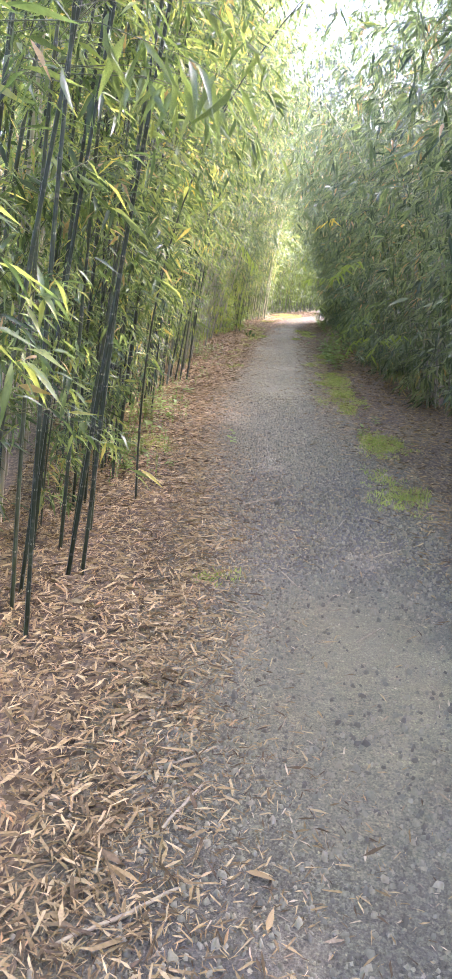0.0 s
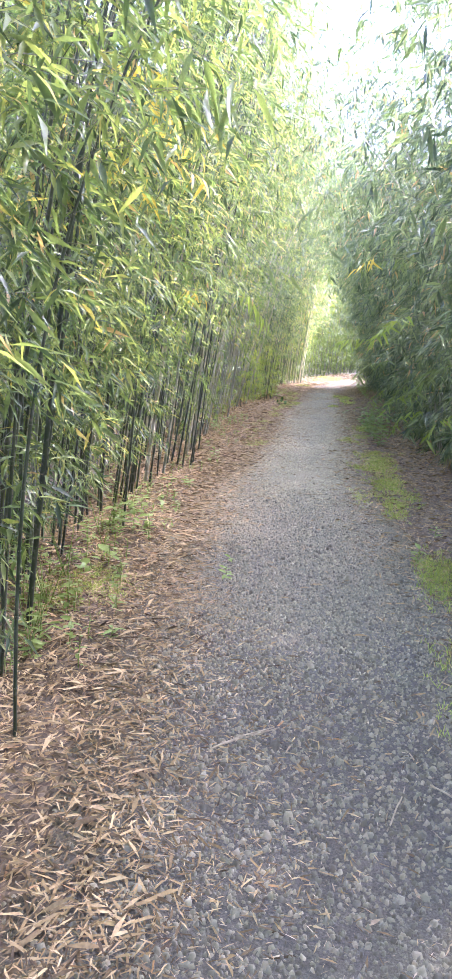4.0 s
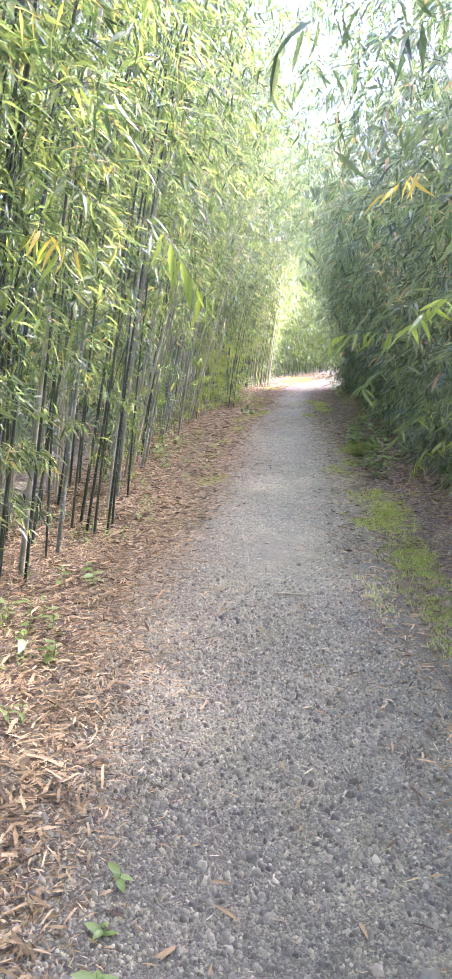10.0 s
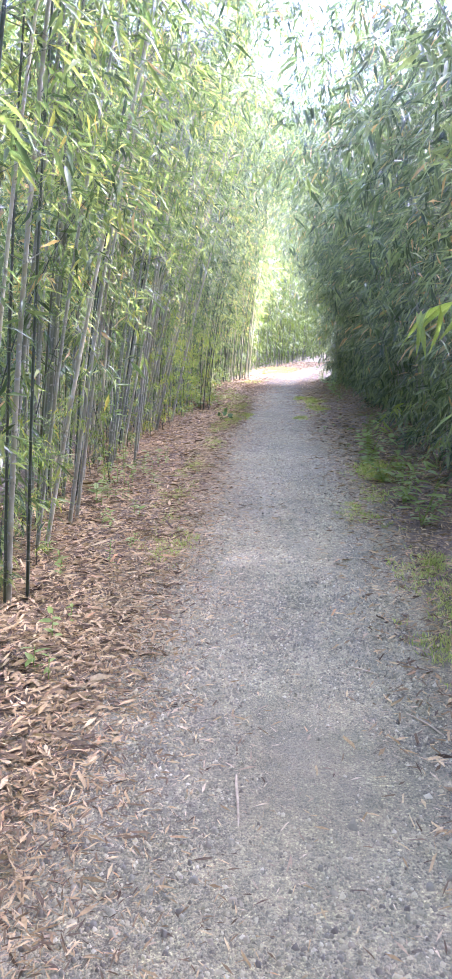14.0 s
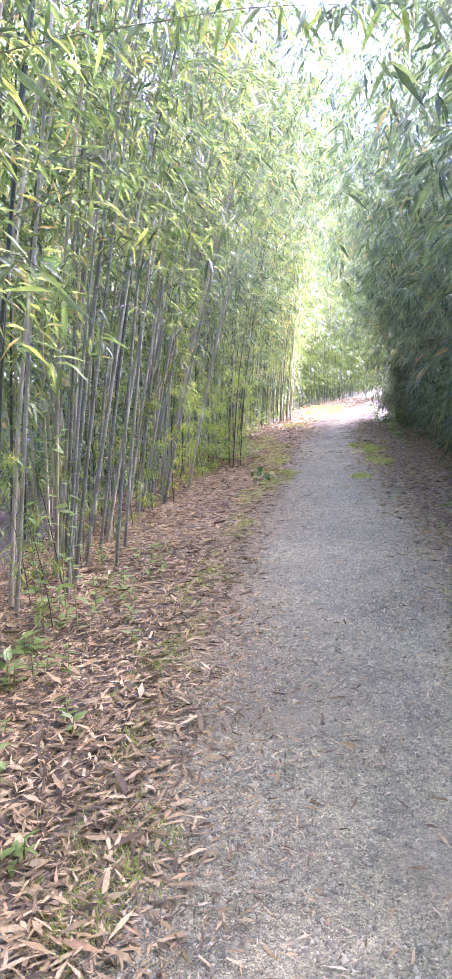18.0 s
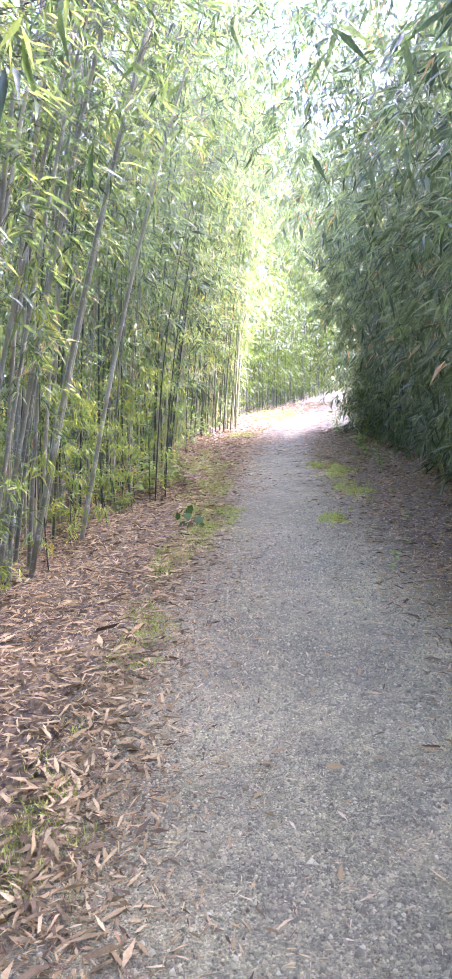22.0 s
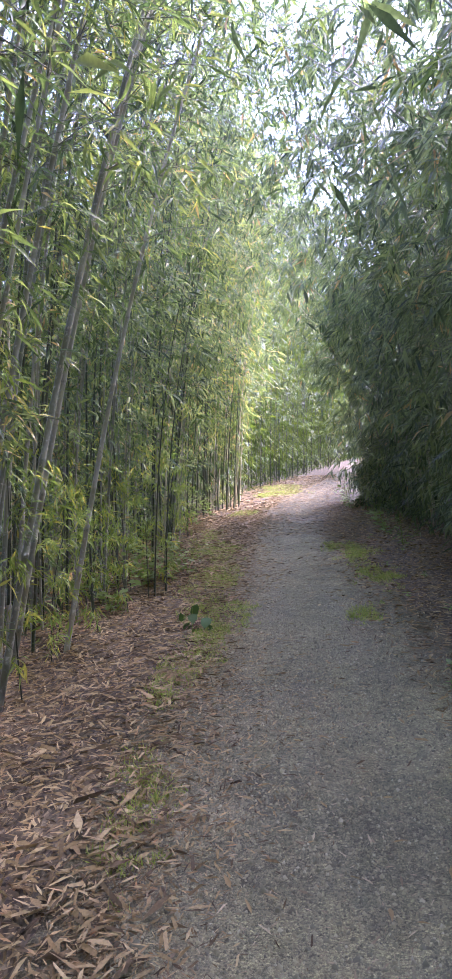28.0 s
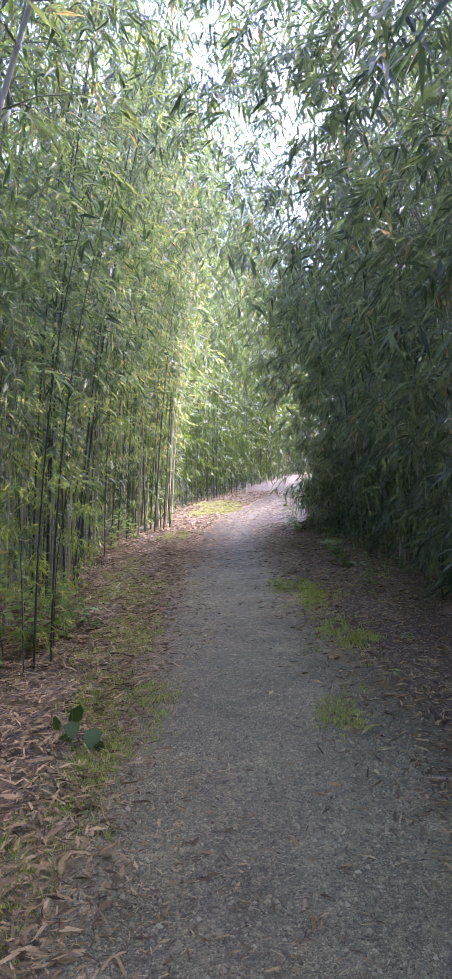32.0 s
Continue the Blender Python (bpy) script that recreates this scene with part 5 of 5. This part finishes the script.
for k, (x, y, h, c, s, w) in enumerate([(-1.8, 22.7, 0.5, 60, 0.11, 0.55), (-1.6, 23.0, 0.4, 56, 0.1, 0.55), (-1.85, 23.1, 0.6, 60, 0.12, 0.55), (-1.65, 23.5, 0.5, 52, 0.11, 0.3), (-1.5, 23.4, 0.35, 48, 0.1, 0.55), (-1.9, 21.6, 0.4, 48, 0.1, 0.55), (-2.1, 22.0, 0.45, 40, 0.1, 0.55), (-2.0, 28.0, 0.5, 44, 0.14, 0.55), (-1.9, 29.3, 0.5, 44, 0.14, 0.55),
                                        (-1.15, 9.0, 0.3, 36, 0.09, 0.3), (-1.0, 7.9, 0.3, 36, 0.09, 0.3), (-0.72, 6.1, 0.28, 36, 0.08, 0.3), (-0.85, 6.6, 0.32, 36, 0.08, 0.55), (-0.95, 7.1, 0.3, 40, 0.08, 0.3), (-1.1, 8.4, 0.32, 36, 0.09, 0.55), (1.1, 15.2, 0.4, 48, 0.15, 0.3), (1.02, 16.1, 0.36, 48, 0.13, 0.55), (1.15, 14.5, 0.42, 48, 0.15, 0.3), (0.98, 17.2, 0.34, 48, 0.13, 0.55), (1.05, 17.9, 0.34, 40, 0.14, 0.3), (1.1, 19.0, 0.4, 44, 0.12, 0.3), (1.02, 24.6, 0.35, 44, 0.1, 0.3), (0.98, 25.8, 0.35, 44, 0.12, 0.55), (1.0, 27.2, 0.4, 44, 0.1, 0.3), (0.8, 29.6, 0.45, 48, 0.12, 0.55), (0.75, 30.4, 0.5, 48, 0.12, 0.3)]):
    weed(x, y, h, c, s, w, SHRUB, 300 + k, 0.25)


for k, (x, y, h, c) in enumerate(((-1.52, 15.6, 1.4, 20), (-1.6, 15.65, 1.2, 16), (-1.72, 15.6, 0.95, 14), (-1.66, 15.4, 0.8, 12))):
    weed(x, y, h, c, 0.085, 0.55, "slender green vine climbing the bamboo culms", 700 + k)

# ---- sticks and single leaves on the path ----
def twig(x0, y0, x1, y1, radius, seed):
    r = np.random.default_rng(seed)
    a, b = np.array([x0, y0]), np.array([x1, y1])
    side = np.array([-(b - a)[1], (b - a)[0]])
    t = np.linspace(0, 1, 7)
    xy = a + (b - a) * t[:, None] + side * (0.025 * r.normal() * np.sin(np.pi * t) + 0.006 * r.normal(0, 1, 7))[:, None]
    z = top_z(xy[:, 0], xy[:, 1]) + radius * 0.9 + 0.004
    pts = np.column_stack([xy, z])
    root = tagged(new("twig", mesh_from("twig", *tube(pts - pts[0], radius * np.array([0.7, 1, 0.95, 1.05, 0.9, 0.8, 0.4]), 6), M_TWIG, True)),
                  "dry brown bamboo twig lying on the gravel", "twig", "fallen twigs")
    root.location = pts[0]


for k, q in enumerate([(0.239, 1.932, 0.522, 2.16, 0.008), (0.273, 2.542, 0.527, 2.741, 0.005), (0.403, 2.307, 0.509, 2.554, 0.007), (0.136, 2.373, 0.115, 2.55, 0.006), (1.168, 4.645, 1.412, 4.874, 0.004), (1.03, 3.582, 1.147, 3.75, 0.005), (0.399, 3.773, 0.616, 3.686, 0.005),
                       (1.142, 5.422, 1.399, 5.208, 0.005), (0.977, 5.135, 1.053, 5.392, 0.004), (0.66, 4.306, 0.75, 4.13, 0.005), (0.359, 3.9, 0.606, 3.735, 0.006), (0.357, 4.136, 0.621, 4.257, 0.005), (0.151, 5.128, 0.281, 4.932, 0.005),
                       (0.33, 5.45, 0.55, 5.66, 0.007), (0.34, 5.49, 0.57, 5.67, 0.005), (-0.36, 6.41, -0.01, 6.36, 0.005), (-0.5, 6.2, -0.37, 6.25, 0.008), (0.08, 5.69, 0.28, 5.78, 0.004), (0.47, 8.29, 0.57, 8.4, 0.004), (0.1, 7.33, 0.17, 7.25, 0.004),
                       (-0.01, 11.12, 0.02, 10.86, 0.007), (0.25, 10.27, 0.47, 10.27, 0.009), (0.63, 11.59, 0.75, 11.45, 0.006), (0.44, 11.97, 0.55, 11.9, 0.006), (-0.57, 10.12, -0.37, 10.09, 0.007), (0.15, 9.72, 0.16, 9.62, 0.006), (0.54, 9.77, 0.53, 9.67, 0.006),
                       (0.07, 13.16, 0.07, 13.06, 0.004), (0.12, 15.29, 0.24, 15.18, 0.004), (-0.76, 14.43, -0.71, 14.31, 0.008), (-1.09, 18.72, -0.93, 18.48, 0.006), (-0.48, 20.6, -0.33, 20.61, 0.003), (0.42, 20.51, 0.56, 20.5, 0.012)]):
    twig(*q[:4], q[4] * 0.75, 400 + k)

DRY_SHAPE = np.array([[0, 0, 0], [0.26, 0.46, 0.07], [0.26, -0.46, 0.05], [0.26, 0, 0.015], [0.6, 0.36, 0.08], [0.6, -0.36, 0.06], [0.6, 0, 0.03], [1, 0, 0.02]])
DRY_MESH = {w: mesh_from("fallen_leaf", *leaves(np.zeros((1, 3)), np.array([[1.0, 0, 0]]), np.array([[0, 0, 1.0]]), np.array([1.0]), np.array([w]), DRY_SHAPE, TRIS8), M_DRY, True) for w in (0.16, 0.26, 0.5)}
r = np.random.default_rng(21)
for k, (x, y) in enumerate([(0.435, 3.055), (0.407, 2.937), (0.669, 2.231), (0.538, 2.534), (0.739, 2.054), (1.053, 4.31), (1.093, 4.34), (0.75, 5.68), (0.549, 3.538), (0.11, 5.62), (0.85, 6.71), (0.57, 7.4), (0.15, 6.66), (0.94, 6.31), (0.49, 6.31), (0.7, 5.37), (0.57, 7.45), (1.0, 7.82), (0.33, 7.72), (0.65, 7.77), (0.13, 7.55),
                            (-0.21, 9.71), (-0.15, 10.32), (0.22, 9.65), (-0.31, 9.71), (0.66, 10.39), (-0.39, 12.95), (-0.46, 13.68), (0.37, 13.67), (-0.43, 13.55), (-0.42, 14.6), (-0.49, 14.53), (-0.26, 14.32), (-0.05, 14.54)]
                           + [(-0.2, 14.53), (-0.56, 14.29), (-0.69, 14.26), (0.01, 14.48), (-0.31, 17.16), (-0.08, 17.14), (-0.58, 17.87), (-0.27, 17.22), (-0.73, 17.16), (-0.27, 18.99), (-0.72, 18.32), (-0.63, 18.19), (-0.49, 20.55), (0.02, 19.95), (-0.86, 19.81), (-1.06, 19.89), (-0.92, 19.72), (-0.14, 20.68), (-0.89, 20.09)]):
    w = 0.5 if (x, y) in ((-0.08, 17.14), (0.02, 19.95)) else (0.16, 0.26, 0.26)[k % 3]
    leaf = tagged(new("fallen_leaf", DRY_MESH[w]), "curled dry tan leaf lying on the path", "leaf", "fallen leaves on the path")
    a = r.uniform(0, 6.28)
    leaf.matrix_world = aim((x, y, float(top_z(x, y)) + 0.008), (math.cos(a), math.sin(a), 0.02), (0.15 * r.normal(), 0.15 * r.normal(), 1), (0.085 if w < 0.5 else 0.06) * r.uniform(0.75, 1.2))
for k in range(130):
    y = r.uniform(2.6, 22.5)
    x = float(at(C_Y, C_X, y) + at(C_Y, C_W, y) * (1 - 2 * r.random() ** 0.7))
    leaf = tagged(new("fallen_leaf", DRY_MESH[(0.16, 0.16, 0.26)[k % 3]]), "curled dry tan leaf lying on the path", "leaf", "fallen leaves on the path")
    a = r.uniform(0, 6.28)
    leaf.matrix_world = aim((x, y, float(top_z(x, y)) + 0.007), (math.cos(a), math.sin(a), 0.02), (0.12 * r.normal(), 0.12 * r.normal(), 1), r.uniform(0.035, 0.08))
